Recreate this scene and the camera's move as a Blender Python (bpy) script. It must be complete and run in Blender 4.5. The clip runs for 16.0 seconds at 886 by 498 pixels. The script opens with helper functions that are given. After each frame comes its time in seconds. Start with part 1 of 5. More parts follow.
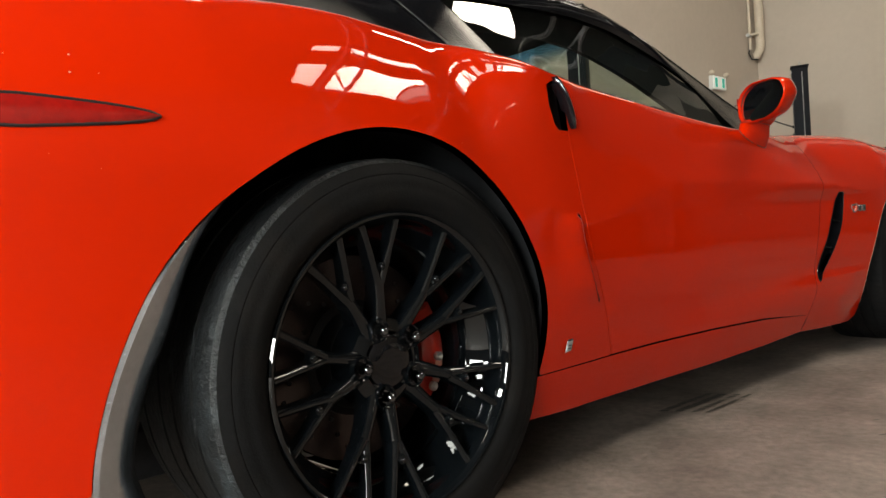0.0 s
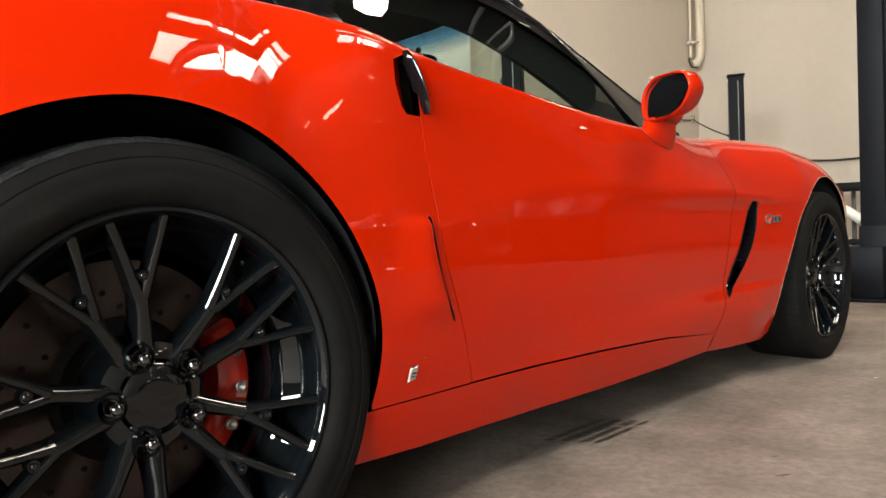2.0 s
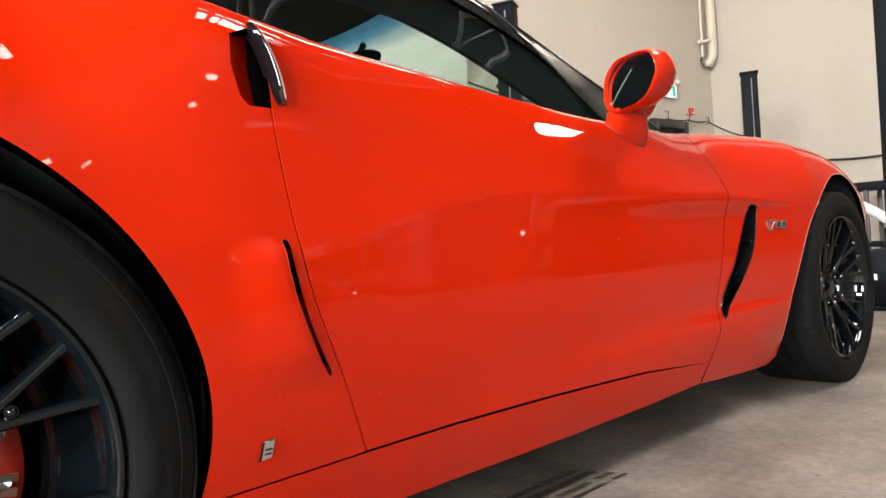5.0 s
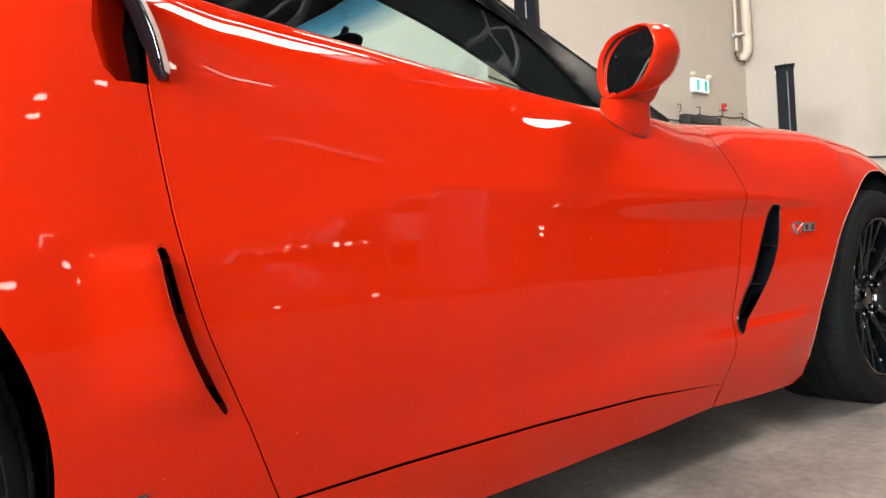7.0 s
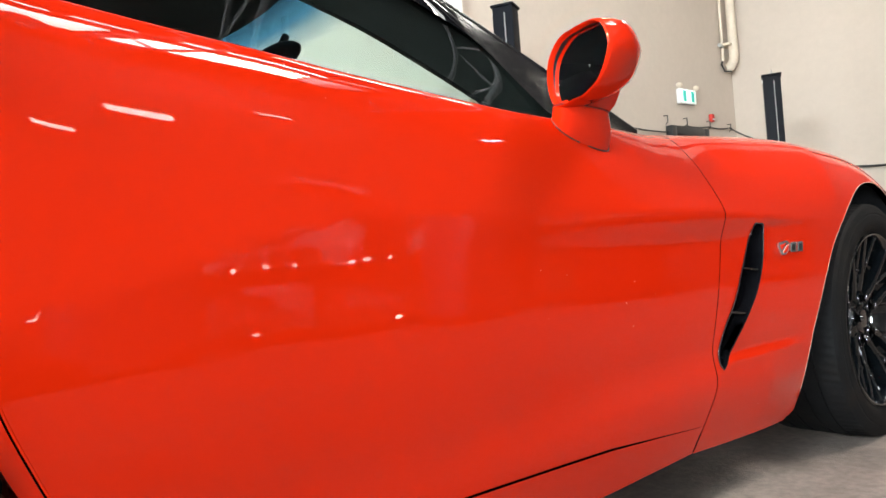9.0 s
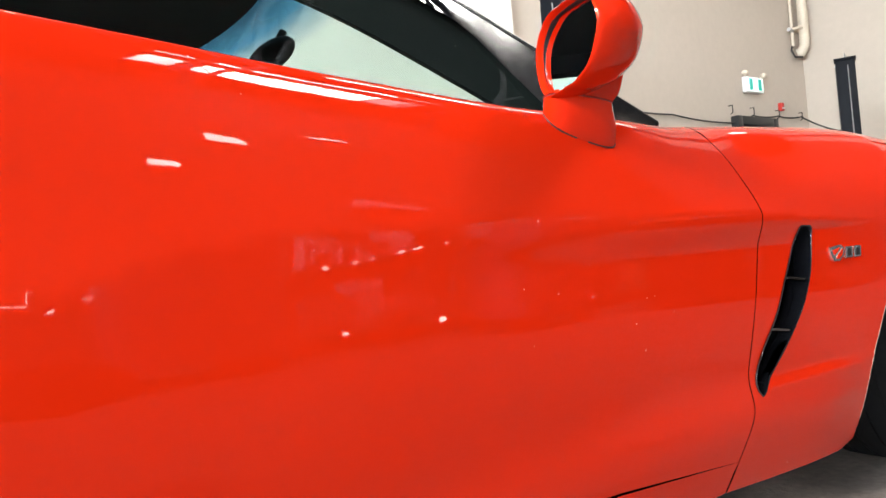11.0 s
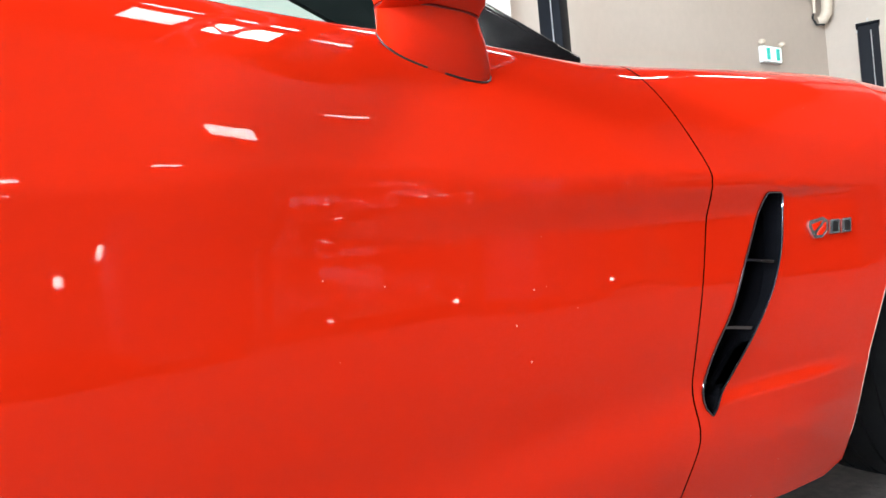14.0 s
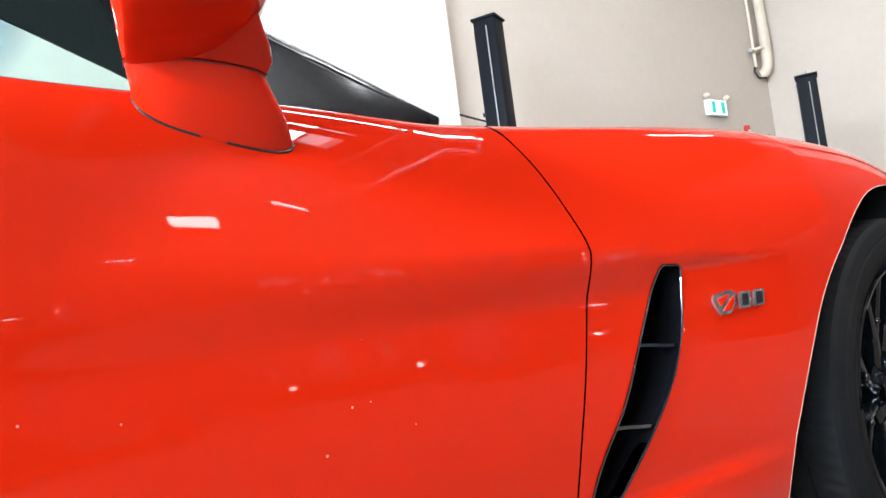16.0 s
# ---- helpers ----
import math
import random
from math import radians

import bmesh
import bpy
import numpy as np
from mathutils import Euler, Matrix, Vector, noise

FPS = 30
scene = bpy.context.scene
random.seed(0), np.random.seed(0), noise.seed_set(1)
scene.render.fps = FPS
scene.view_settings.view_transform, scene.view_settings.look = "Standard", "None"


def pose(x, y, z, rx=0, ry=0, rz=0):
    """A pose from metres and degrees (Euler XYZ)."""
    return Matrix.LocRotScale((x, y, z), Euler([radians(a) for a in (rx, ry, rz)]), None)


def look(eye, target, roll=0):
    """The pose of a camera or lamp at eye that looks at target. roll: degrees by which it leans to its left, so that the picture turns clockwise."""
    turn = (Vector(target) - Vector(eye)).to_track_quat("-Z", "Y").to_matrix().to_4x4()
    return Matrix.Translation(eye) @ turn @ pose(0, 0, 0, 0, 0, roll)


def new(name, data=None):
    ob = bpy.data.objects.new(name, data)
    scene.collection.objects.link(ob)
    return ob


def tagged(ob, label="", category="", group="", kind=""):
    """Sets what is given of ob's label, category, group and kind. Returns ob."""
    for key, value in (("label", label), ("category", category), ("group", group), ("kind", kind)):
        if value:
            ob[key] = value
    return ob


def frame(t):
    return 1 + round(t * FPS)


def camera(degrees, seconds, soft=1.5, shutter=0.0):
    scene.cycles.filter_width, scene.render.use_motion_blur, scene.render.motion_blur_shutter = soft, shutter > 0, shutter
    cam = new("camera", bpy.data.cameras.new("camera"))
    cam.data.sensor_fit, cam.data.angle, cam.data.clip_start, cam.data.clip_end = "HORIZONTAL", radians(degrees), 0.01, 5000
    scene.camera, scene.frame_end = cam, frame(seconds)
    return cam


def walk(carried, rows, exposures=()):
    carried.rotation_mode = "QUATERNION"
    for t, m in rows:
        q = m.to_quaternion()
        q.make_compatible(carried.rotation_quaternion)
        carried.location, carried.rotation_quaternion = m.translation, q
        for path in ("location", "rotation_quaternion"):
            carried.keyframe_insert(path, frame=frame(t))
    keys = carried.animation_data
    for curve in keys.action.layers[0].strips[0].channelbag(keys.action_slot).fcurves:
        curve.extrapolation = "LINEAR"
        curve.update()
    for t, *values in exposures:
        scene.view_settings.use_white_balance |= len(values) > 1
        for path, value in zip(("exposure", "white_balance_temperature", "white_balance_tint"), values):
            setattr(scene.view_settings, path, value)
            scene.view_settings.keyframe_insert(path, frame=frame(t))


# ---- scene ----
cam = camera(61.6, 16.0)
PATH = [
    (0, (0.948, -0.78, 0.552), (-0.537, 0.558, 0.513), -3.7),
    (0.5, (0.941, -0.683, 0.552), (-0.53, 0.672, 0.542), -2.9),
    (1, (0.935, -0.603, 0.554), (-0.521, 0.768, 0.54), -2.0),
    (1.5, (0.918, -0.519, 0.547), (-0.509, 0.883, 0.524), -2.3),
    (2, (0.905, -0.443, 0.55), (-0.486, 0.993, 0.501), -2.0),
    (2.5, (0.891, -0.367, 0.553), (-0.445, 1.121, 0.505), -2.1),
    (3, (0.876, -0.3, 0.559), (-0.426, 1.219, 0.526), -2.5),
    (3.5, (0.862, -0.235, 0.559), (-0.44, 1.283, 0.544), -2.6),
    (4, (0.85, -0.177, 0.556), (-0.486, 1.31, 0.547), -3.2),
    (4.5, (0.84, -0.115, 0.555), (-0.55, 1.323, 0.548), -3.7),
    (5, (0.832, -0.059, 0.556), (-0.603, 1.334, 0.544), -3.7),
    (5.2, (0.825, -0.038, 0.562), (-0.617, 1.347, 0.54), -3.3),
    (7.5, (0.757, 0.226, 0.561), (-0.746, 1.546, 0.552), -3.6),
    (8, (0.74, 0.274, 0.564), (-0.767, 1.59, 0.551), -3.7),
    (8.5, (0.719, 0.329, 0.575), (-0.764, 1.671, 0.566), -3.9),
    (9, (0.699, 0.384, 0.584), (-0.783, 1.727, 0.611), -4.3),
    (9.2, (0.696, 0.394, 0.587), (-0.784, 1.739, 0.622), -4.2),
    (11.5, (0.659, 0.655, 0.601), (-0.971, 1.813, 0.622), -5.1),
    (12, (0.648, 0.711, 0.597), (-1.007, 1.834, 0.605), -5.0),
    (12.5, (0.631, 0.771, 0.591), (-1.04, 1.871, 0.606), -4.7),
    (13, (0.614, 0.832, 0.582), (-1.048, 1.946, 0.582), -4.3),
    (13.5, (0.59, 0.902, 0.575), (-1.053, 2.043, 0.557), -4.1),
    (14, (0.563, 0.965, 0.577), (-1.07, 2.12, 0.569), -5.3),
    (14.5, (0.541, 1.024, 0.59), (-1.08, 2.194, 0.62), -6.1),
    (15, (0.521, 1.087, 0.602), (-1.088, 2.272, 0.694), -6.4),
    (15.4, (0.506, 1.144, 0.612), (-1.095, 2.338, 0.723), -6.2),
    (15.5, (0.504, 1.162, 0.611), (-1.092, 2.361, 0.73), -6.5),
    (16, (0.528, 1.187, 0.603), (-1.042, 2.419, 0.739), -7.3),
]
EXPOSURES = [(0.0, -1.52, 7900, 10), (1.0, -1.23, 7900, 10), (2.0, -0.85, 7800, 10), (3.0, -0.66, 7500, 10), (3.5, -0.60, 7400, 10), (5.0, -0.53, 7200, 10), (7.5, -0.43, 6950, 10), (12.0, -0.36, 6600, 10), (16.0, -0.27, 6150, 10)]
walk(cam, [(t, look(eye, target, roll)) for t, eye, target, roll in PATH], EXPOSURES)

# ---- light ----
world = bpy.data.worlds.new("world")
scene.world = world
world.use_nodes = True
WN = world.node_tree
sky = WN.nodes.new("ShaderNodeTexSky")
sky.sky_type, sky.sun_disc, sky.sun_elevation, sky.sun_rotation = "NISHITA", False, radians(40), radians(90)
WN.nodes["Background"].inputs["Strength"].default_value = 0.12
WN.links.new(sky.outputs[0], WN.nodes["Background"].inputs["Color"])


def area_lamp(name, m, sx, sy, watts, colour):
    data = bpy.data.lights.new(name, "AREA")
    data.shape, data.size, data.size_y, data.energy, data.color = "RECTANGLE", sx, sy, watts, colour
    ob = new(name, data)
    ob.matrix_world = m
    return ob


# ---- materials ----
def material(name, colour, rough=0.5, metal=0.0, coat=0.0, coat_rough=0.03, vary=0.0, scale=4.0, fine=60.0, bump=0.0, bump_scale=200.0,
             second=None, spread=(0.45, 0.65), rough_vary=0.0, spec=0.5):
    """A procedural material: base colour varied at two scales, with an optional second colour in patches."""
    m = bpy.data.materials.new(name)
    m.use_nodes = True
    nt = m.node_tree
    b = nt.nodes["Principled BSDF"]
    b.inputs["Base Color"].default_value = (*colour, 1)
    b.inputs["Roughness"].default_value = rough
    b.inputs["Metallic"].default_value = metal
    b.inputs["Coat Weight"].default_value = coat
    b.inputs["Coat Roughness"].default_value = coat_rough
    b.inputs["Specular IOR Level"].default_value = spec
    tc = nt.nodes.new("ShaderNodeTexCoord")

    def noise_node(sc, detail=5.0, rg=0.6):
        n = nt.nodes.new("ShaderNodeTexNoise")
        n.inputs["Scale"].default_value, n.inputs["Detail"].default_value, n.inputs["Roughness"].default_value = sc, detail, rg
        nt.links.new(tc.outputs["Object"], n.inputs["Vector"])
        return n

    last = None
    if second is not None:
        n = noise_node(scale * 0.6, 6.0)
        r = nt.nodes.new("ShaderNodeValToRGB")
        r.color_ramp.elements[0].position, r.color_ramp.elements[1].position = spread
        r.color_ramp.elements[0].color, r.color_ramp.elements[1].color = (*colour, 1), (*second, 1)
        nt.links.new(n.outputs["Fac"], r.inputs["Fac"])
        last = r.outputs["Color"]
    if vary > 0:
        for sc, amount in ((scale, vary), (fine, vary * 0.7)):
            n = noise_node(sc)
            mr = nt.nodes.new("ShaderNodeMapRange")
            mr.inputs["From Min"].default_value, mr.inputs["From Max"].default_value = 0.3, 0.7
            mr.inputs["To Min"].default_value, mr.inputs["To Max"].default_value = 1 - amount, 1 + amount
            nt.links.new(n.outputs["Fac"], mr.inputs["Value"])
            mx = nt.nodes.new("ShaderNodeMix")
            mx.data_type, mx.blend_type = "RGBA", "MULTIPLY"
            mx.inputs["Factor"].default_value = 1.0
            if last is None:
                mx.inputs["A"].default_value = (*colour, 1)
            else:
                nt.links.new(last, mx.inputs["A"])
            nt.links.new(mr.outputs["Result"], mx.inputs["B"])
            last = mx.outputs["Result"]
    if last is not None:
        nt.links.new(last, b.inputs["Base Color"])
    if rough_vary > 0:
        n = noise_node(scale * 2.5)
        mr = nt.nodes.new("ShaderNodeMapRange")
        mr.inputs["To Min"].default_value, mr.inputs["To Max"].default_value = rough - rough_vary, rough + rough_vary
        nt.links.new(n.outputs["Fac"], mr.inputs["Value"])
        nt.links.new(mr.outputs["Result"], b.inputs["Roughness"])
    if bump > 0:
        n = noise_node(bump_scale, 4.0)
        bp = nt.nodes.new("ShaderNodeBump")
        bp.inputs["Strength"].default_value, bp.inputs["Distance"].default_value = bump, 0.01
        nt.links.new(n.outputs["Fac"], bp.inputs["Height"])
        nt.links.new(bp.outputs["Normal"], b.inputs["Normal"])
    return m


def glass_material(name, tint, gloss=0.0, dust=0.0):
    """A thin pane: clear tinted glass with a mirror-like skin that grows towards grazing angles."""
    m = bpy.data.materials.new(name)
    m.use_nodes = True
    nt = m.node_tree
    nt.nodes.remove(nt.nodes["Principled BSDF"])
    tr, gl, mix, lw, pw, ma = (nt.nodes.new("ShaderNode" + k) for k in ("BsdfTransparent", "BsdfGlossy", "MixShader", "LayerWeight", "Math", "Math"))
    tr.inputs["Color"].default_value = (*tint, 1)
    gl.inputs["Roughness"].default_value = gloss
    lw.inputs["Blend"].default_value = 0.5
    pw.operation, pw.inputs[1].default_value = "POWER", 5.0
    ma.operation, ma.inputs[1].default_value, ma.inputs[2].default_value = "MULTIPLY_ADD", 0.92, 0.045
    nt.links.new(lw.outputs["Facing"], pw.inputs[0])
    nt.links.new(pw.outputs[0], ma.inputs[0])
    nt.links.new(ma.outputs[0], mix.inputs[0])
    nt.links.new(tr.outputs[0], mix.inputs[1])
    nt.links.new(gl.outputs[0], mix.inputs[2])
    last = mix
    if dust > 0:
        tc, vo, noi, mr, lt, df, mx = (nt.nodes.new("ShaderNode" + k) for k in ("TexCoord", "TexVoronoi", "TexNoise", "MapRange", "Math", "BsdfDiffuse", "MixShader"))
        vo.inputs["Scale"].default_value, noi.inputs["Scale"].default_value = 120.0, 7.0
        mr.inputs["From Min"].default_value, mr.inputs["From Max"].default_value = 0.48, 0.70
        mr.inputs["To Min"].default_value, mr.inputs["To Max"].default_value = 0.0, dust
        lt.operation = "LESS_THAN"
        df.inputs["Color"].default_value = (0.5, 0.5, 0.48, 1)
        nt.links.new(tc.outputs["Object"], vo.inputs["Vector"])
        nt.links.new(tc.outputs["Object"], noi.inputs["Vector"])
        nt.links.new(noi.outputs["Fac"], mr.inputs["Value"])
        nt.links.new(vo.outputs["Distance"], lt.inputs[0])
        nt.links.new(mr.outputs["Result"], lt.inputs[1])
        nt.links.new(lt.outputs[0], mx.inputs[0])
        nt.links.new(mix.outputs[0], mx.inputs[1])
        nt.links.new(df.outputs[0], mx.inputs[2])
        last = mx
    nt.links.new(last.outputs[0], nt.nodes["Material Output"].inputs["Surface"])
    return m


def glow_material(name, colour, strength):
    m = bpy.data.materials.new(name)
    m.use_nodes = True
    b = m.node_tree.nodes["Principled BSDF"]
    b.inputs["Base Color"].default_value = (*colour, 1)
    b.inputs["Emission Color"].default_value = (*colour, 1)
    b.inputs["Emission Strength"].default_value = strength
    return m


def paint_material(name, colour):
    """Clear-coated car paint with a faint ripple in the coat and scattered specks of dust."""
    m = material(name, colour, rough=0.45, coat=1.0, coat_rough=0.02)
    nt = m.node_tree
    b = nt.nodes["Principled BSDF"]
    b.inputs["Specular IOR Level"].default_value = 0.0
    b.inputs["Coat IOR"].default_value = 1.33
    tc = nt.nodes.new("ShaderNodeTexCoord")
    vo = nt.nodes.new("ShaderNodeTexVoronoi")
    vo.inputs["Scale"].default_value, vo.inputs["Randomness"].default_value = 38.0, 1.0
    nt.links.new(tc.outputs["Object"], vo.inputs["Vector"])
    big = nt.nodes.new("ShaderNodeTexNoise")
    big.inputs["Scale"].default_value = 5.0
    nt.links.new(tc.outputs["Object"], big.inputs["Vector"])
    size = nt.nodes.new("ShaderNodeMapRange")
    size.inputs["From Min"].default_value, size.inputs["From Max"].default_value = 0.5, 0.75
    size.inputs["To Min"].default_value, size.inputs["To Max"].default_value = 0.0, 0.055
    nt.links.new(big.outputs["Fac"], size.inputs["Value"])
    lt = nt.nodes.new("ShaderNodeMath")
    lt.operation = "LESS_THAN"
    nt.links.new(vo.outputs["Distance"], lt.inputs[0])
    nt.links.new(size.outputs["Result"], lt.inputs[1])
    amount = nt.nodes.new("ShaderNodeMath")
    amount.operation, amount.inputs[1].default_value = "MULTIPLY", 0.5
    nt.links.new(lt.outputs[0], amount.inputs[0])
    mx = nt.nodes.new("ShaderNodeMix")
    mx.data_type = "RGBA"
    mx.inputs["A"].default_value, mx.inputs["B"].default_value = (*colour, 1), (0.75, 0.55, 0.5, 1)
    nt.links.new(amount.outputs[0], mx.inputs["Factor"])
    nt.links.new(mx.outputs["Result"], b.inputs["Base Color"])
    rip = nt.nodes.new("ShaderNodeTexNoise")
    rip.inputs["Scale"].default_value, rip.inputs["Detail"].default_value = 9.0, 2.0
    nt.links.new(tc.outputs["Object"], rip.inputs["Vector"])
    bp = nt.nodes.new("ShaderNodeBump")
    bp.inputs["Strength"].default_value, bp.inputs["Distance"].default_value = 0.025, 0.01
    nt.links.new(rip.outputs["Fac"], bp.inputs["Height"])
    nt.links.new(bp.outputs["Normal"], b.inputs["Coat Normal"])
    return m


SCOOP_RED = material("dark_red_lining", (0.20, 0.008, 0.004), rough=0.6, vary=0.15, scale=20)
RED = paint_material("red_car_paint", (0.54, 0.0155, 0.0026))
GLOSS_BLACK = material("gloss_black", (0.004, 0.004, 0.005), rough=0.12, spec=0.0, coat=1.0, coat_rough=0.03, vary=0.2, scale=8)
RIM_BLACK = material("gloss_black_alloy", (0.003, 0.004, 0.005), rough=0.1, spec=0.0, coat=1.0, coat_rough=0.015, vary=0.2, scale=20)
RIM_BLACK.node_tree.nodes["Principled BSDF"].inputs["Coat IOR"].default_value = 1.52
RUBBER = material("tyre_rubber", (0.0055, 0.0054, 0.0057), rough=0.7, spec=0.10, vary=0.25, scale=14, fine=140, bump=0.12, bump_scale=260, second=(0.0105, 0.0085, 0.0072), spread=(0.5, 0.75))
# Blue-grey patches put the daylight shimmer on the rear tread into its colour.
TREAD = material("worn_tread_blue_sheen", (0.008, 0.0095, 0.011), rough=0.5, spec=0.4, vary=0.45, scale=30, fine=160, bump=0.6, bump_scale=120, second=(0.030, 0.038, 0.043), spread=(0.52, 0.72))
PLASTIC = material("black_plastic", (0.008, 0.008, 0.009), rough=0.5, spec=0.3, vary=0.2, scale=20, bump=0.08, bump_scale=300)
LINER = material("black_wheelhouse_liner", (0.014, 0.015, 0.017), rough=0.7, spec=0.25, vary=0.3, scale=20)
GUARD = material("grey_gravel_guard", (0.55, 0.58, 0.62), metal=1.0, rough=0.16, vary=0.08, scale=12, fine=90, bump=0.05)
EDGE = material("worn_paint_edge", (0.52, 0.34, 0.26), rough=0.55, vary=0.2, scale=60)
SEAL = material("rubber_seal", (0.008, 0.008, 0.008), rough=0.5, vary=0.2, scale=30)
CHROME = material("chrome", (0.75, 0.75, 0.76), rough=0.08, metal=1.0, vary=0.05, scale=30)
PALE_METAL = material("pale_satin_metal", (0.70, 0.67, 0.64), rough=0.38, metal=0.35, vary=0.06, scale=40)
STEEL = material("brake_disc_steel", (0.060, 0.048, 0.046), rough=0.26, metal=1.0, vary=0.2, scale=30, fine=200)
CALIPER = material("red_caliper_enamel", (0.62, 0.025, 0.012), rough=0.28, coat=0.6, vary=0.08, scale=20)
CALIPER_MARK = material("caliper_relief", (0.60, 0.26, 0.20), rough=0.4, vary=0.1)
LENS_RED = material("red_marker_lens", (0.28, 0.006, 0.004), rough=0.12, coat=1.0, vary=0.15, scale=40)
SIDE_GLASS = glass_material("side_glass", (0.74, 0.84, 0.79), dust=0.06)
WIND_GLASS = glass_material("windscreen_glass", (0.80, 0.88, 0.84))
SHADE_BAND = glass_material("blue_shade_band", (0.06, 0.20, 0.34))
nt = SHADE_BAND.node_tree
uv, sep, ramp = (nt.nodes.new("ShaderNode" + k) for k in ("UVMap", "SeparateXYZ", "ValToRGB"))
ramp.color_ramp.elements[0].color, ramp.color_ramp.elements[1].color = (0.80, 0.88, 0.84, 1), (0.005, 0.02, 0.05, 1)
ramp.color_ramp.elements.new(0.5).color = (0.07, 0.25, 0.42, 1)
nt.links.new(uv.outputs[0], sep.inputs[0])
nt.links.new(sep.outputs["Y"], ramp.inputs["Fac"])
nt.links.new(ramp.outputs["Color"], nt.nodes["Transparent BSDF"].inputs["Color"])
MIRROR = material("mirror_glass", (0.82, 0.85, 0.85), rough=0.01, metal=1.0)
DARK_GLASS = material("blacked_out_glass", (0.004, 0.004, 0.005), rough=0.10, spec=0.02, vary=0.2, scale=15)
CABIN = material("black_cabin_trim", (0.007, 0.007, 0.007), rough=0.75, spec=0.2, vary=0.2, scale=15, bump=0.1)
WALL = material("painted_wall", (0.525, 0.456, 0.390), rough=0.75, vary=0.035, scale=0.7, fine=14, bump=0.10, bump_scale=90)
WALL_WHITE = material("white_painted_wall", (0.76, 0.735, 0.69), rough=0.75, vary=0.03, scale=0.7, fine=14, bump=0.08, bump_scale=90)
# Dark colour keeps the unseen walls faint in the car's reflections.
EAST = material("dark_unseen_wall", (0.12, 0.10, 0.085), rough=0.7, vary=0.12, scale=1.2, fine=9, second=(0.09, 0.075, 0.065), spread=(0.4, 0.6))
GREY_DOOR = material("black_door_paint", (0.015, 0.016, 0.017), rough=0.4, vary=0.1, scale=5)
CEIL = material("ceiling_deck", (0.022, 0.022, 0.024), rough=0.7, vary=0.1, scale=1.5)
TRUSS = material("truss_steel", (0.30, 0.30, 0.31), rough=0.5, vary=0.1, scale=4)
CONCRETE = material("workshop_concrete", (0.190, 0.154, 0.134), spec=0.3, rough=0.68, vary=0.33, scale=3.4, fine=42, bump=0.3, bump_scale=70, second=(0.125, 0.096, 0.083), spread=(0.44, 0.66), rough_vary=0.15)
STAIN = material("oily_tyre_mark", (0.030, 0.024, 0.018), rough=0.6, vary=0.5, scale=30, fine=120)
CHIP = material("pale_concrete_chip", (0.62, 0.60, 0.57), rough=0.7, vary=0.1)
BADGE = material("polished_badge_metal", (0.66, 0.64, 0.62), rough=0.18, metal=0.9, coat=1.0, vary=0.15, scale=60)
LIFT_BLACK = material("black_powder_coat", (0.004, 0.005, 0.008), rough=0.55, spec=0.12, vary=0.2, scale=6, bump=0.06, bump_scale=160)
LIFT_GREY = material("grey_lift_paint", (0.10, 0.085, 0.075), rough=0.4, vary=0.12, scale=5)
ZINC = material("bright_steel", (0.6, 0.6, 0.6), rough=0.3, metal=1.0, vary=0.1, scale=20)
DECAL_RED = material("red_decal", (0.5, 0.03, 0.02), rough=0.5, vary=0.05)
DECAL_WHITE = material("white_decal", (0.75, 0.75, 0.74), rough=0.5, vary=0.05)
PIPE = material("painted_downpipe", (0.66, 0.57, 0.46), rough=0.45, vary=0.08, scale=6)
CABLE = material("black_cable", (0.02, 0.02, 0.02), rough=0.6, vary=0.1)
SIGN_WHITE = glow_material("sign_white_face", (0.80, 0.90, 0.88), 0.9)
SIGN_GREEN = glow_material("sign_green_symbol", (0.03, 0.42, 0.36), 0.7)
TUBE = glow_material("added_lamp_glow", (1.0, 0.93, 0.84), 42.0)
BOX_BROWN = material("cardboard", (0.36, 0.24, 0.14), rough=0.8, vary=0.12, scale=6)
BOX_WHITE = material("white_plastic_crate", (0.70, 0.70, 0.68), rough=0.45, vary=0.06, scale=6)
BOX_GREY = material("grey_plastic_crate", (0.22, 0.21, 0.20), rough=0.5, vary=0.06, scale=6)
LUG = material("dark_chrome", (0.16, 0.165, 0.18), rough=0.12, metal=1.0, vary=0.1, scale=40)
ROLLER = material("dark_added_slats", (0.13, 0.10, 0.085), rough=0.5, vary=0.12, scale=3)
PILLAR = material("satin_black_pillar", (0.005, 0.005, 0.006), rough=0.16, spec=0.4, vary=0.3, scale=25)
CHEST = material("tool_chest_paint", (0.10, 0.11, 0.13), rough=0.4, vary=0.08, scale=5)
DAY = glow_material("daylight_sky", (0.92, 0.97, 1.0), 8.0)


from mathutils.geometry import delaunay_2d_cdt


# ---- mesh helpers ----
def mesh_object(name, bm, material, parent=None, label="", smooth=True):
    me = bpy.data.meshes.new(name)
    bm.to_mesh(me)
    bm.free()
    me.materials.append(material)
    if smooth:
        me.polygons.foreach_set("use_smooth", [True] * len(me.polygons))
        me.set_sharp_from_angle(angle=radians(38))
    ob = new(name, me)
    ob.parent = parent
    if label:
        ob["label"] = label
    return ob


def part(name, bm, material, parent, label=""):
    return mesh_object(name, bm, material, parent, label)


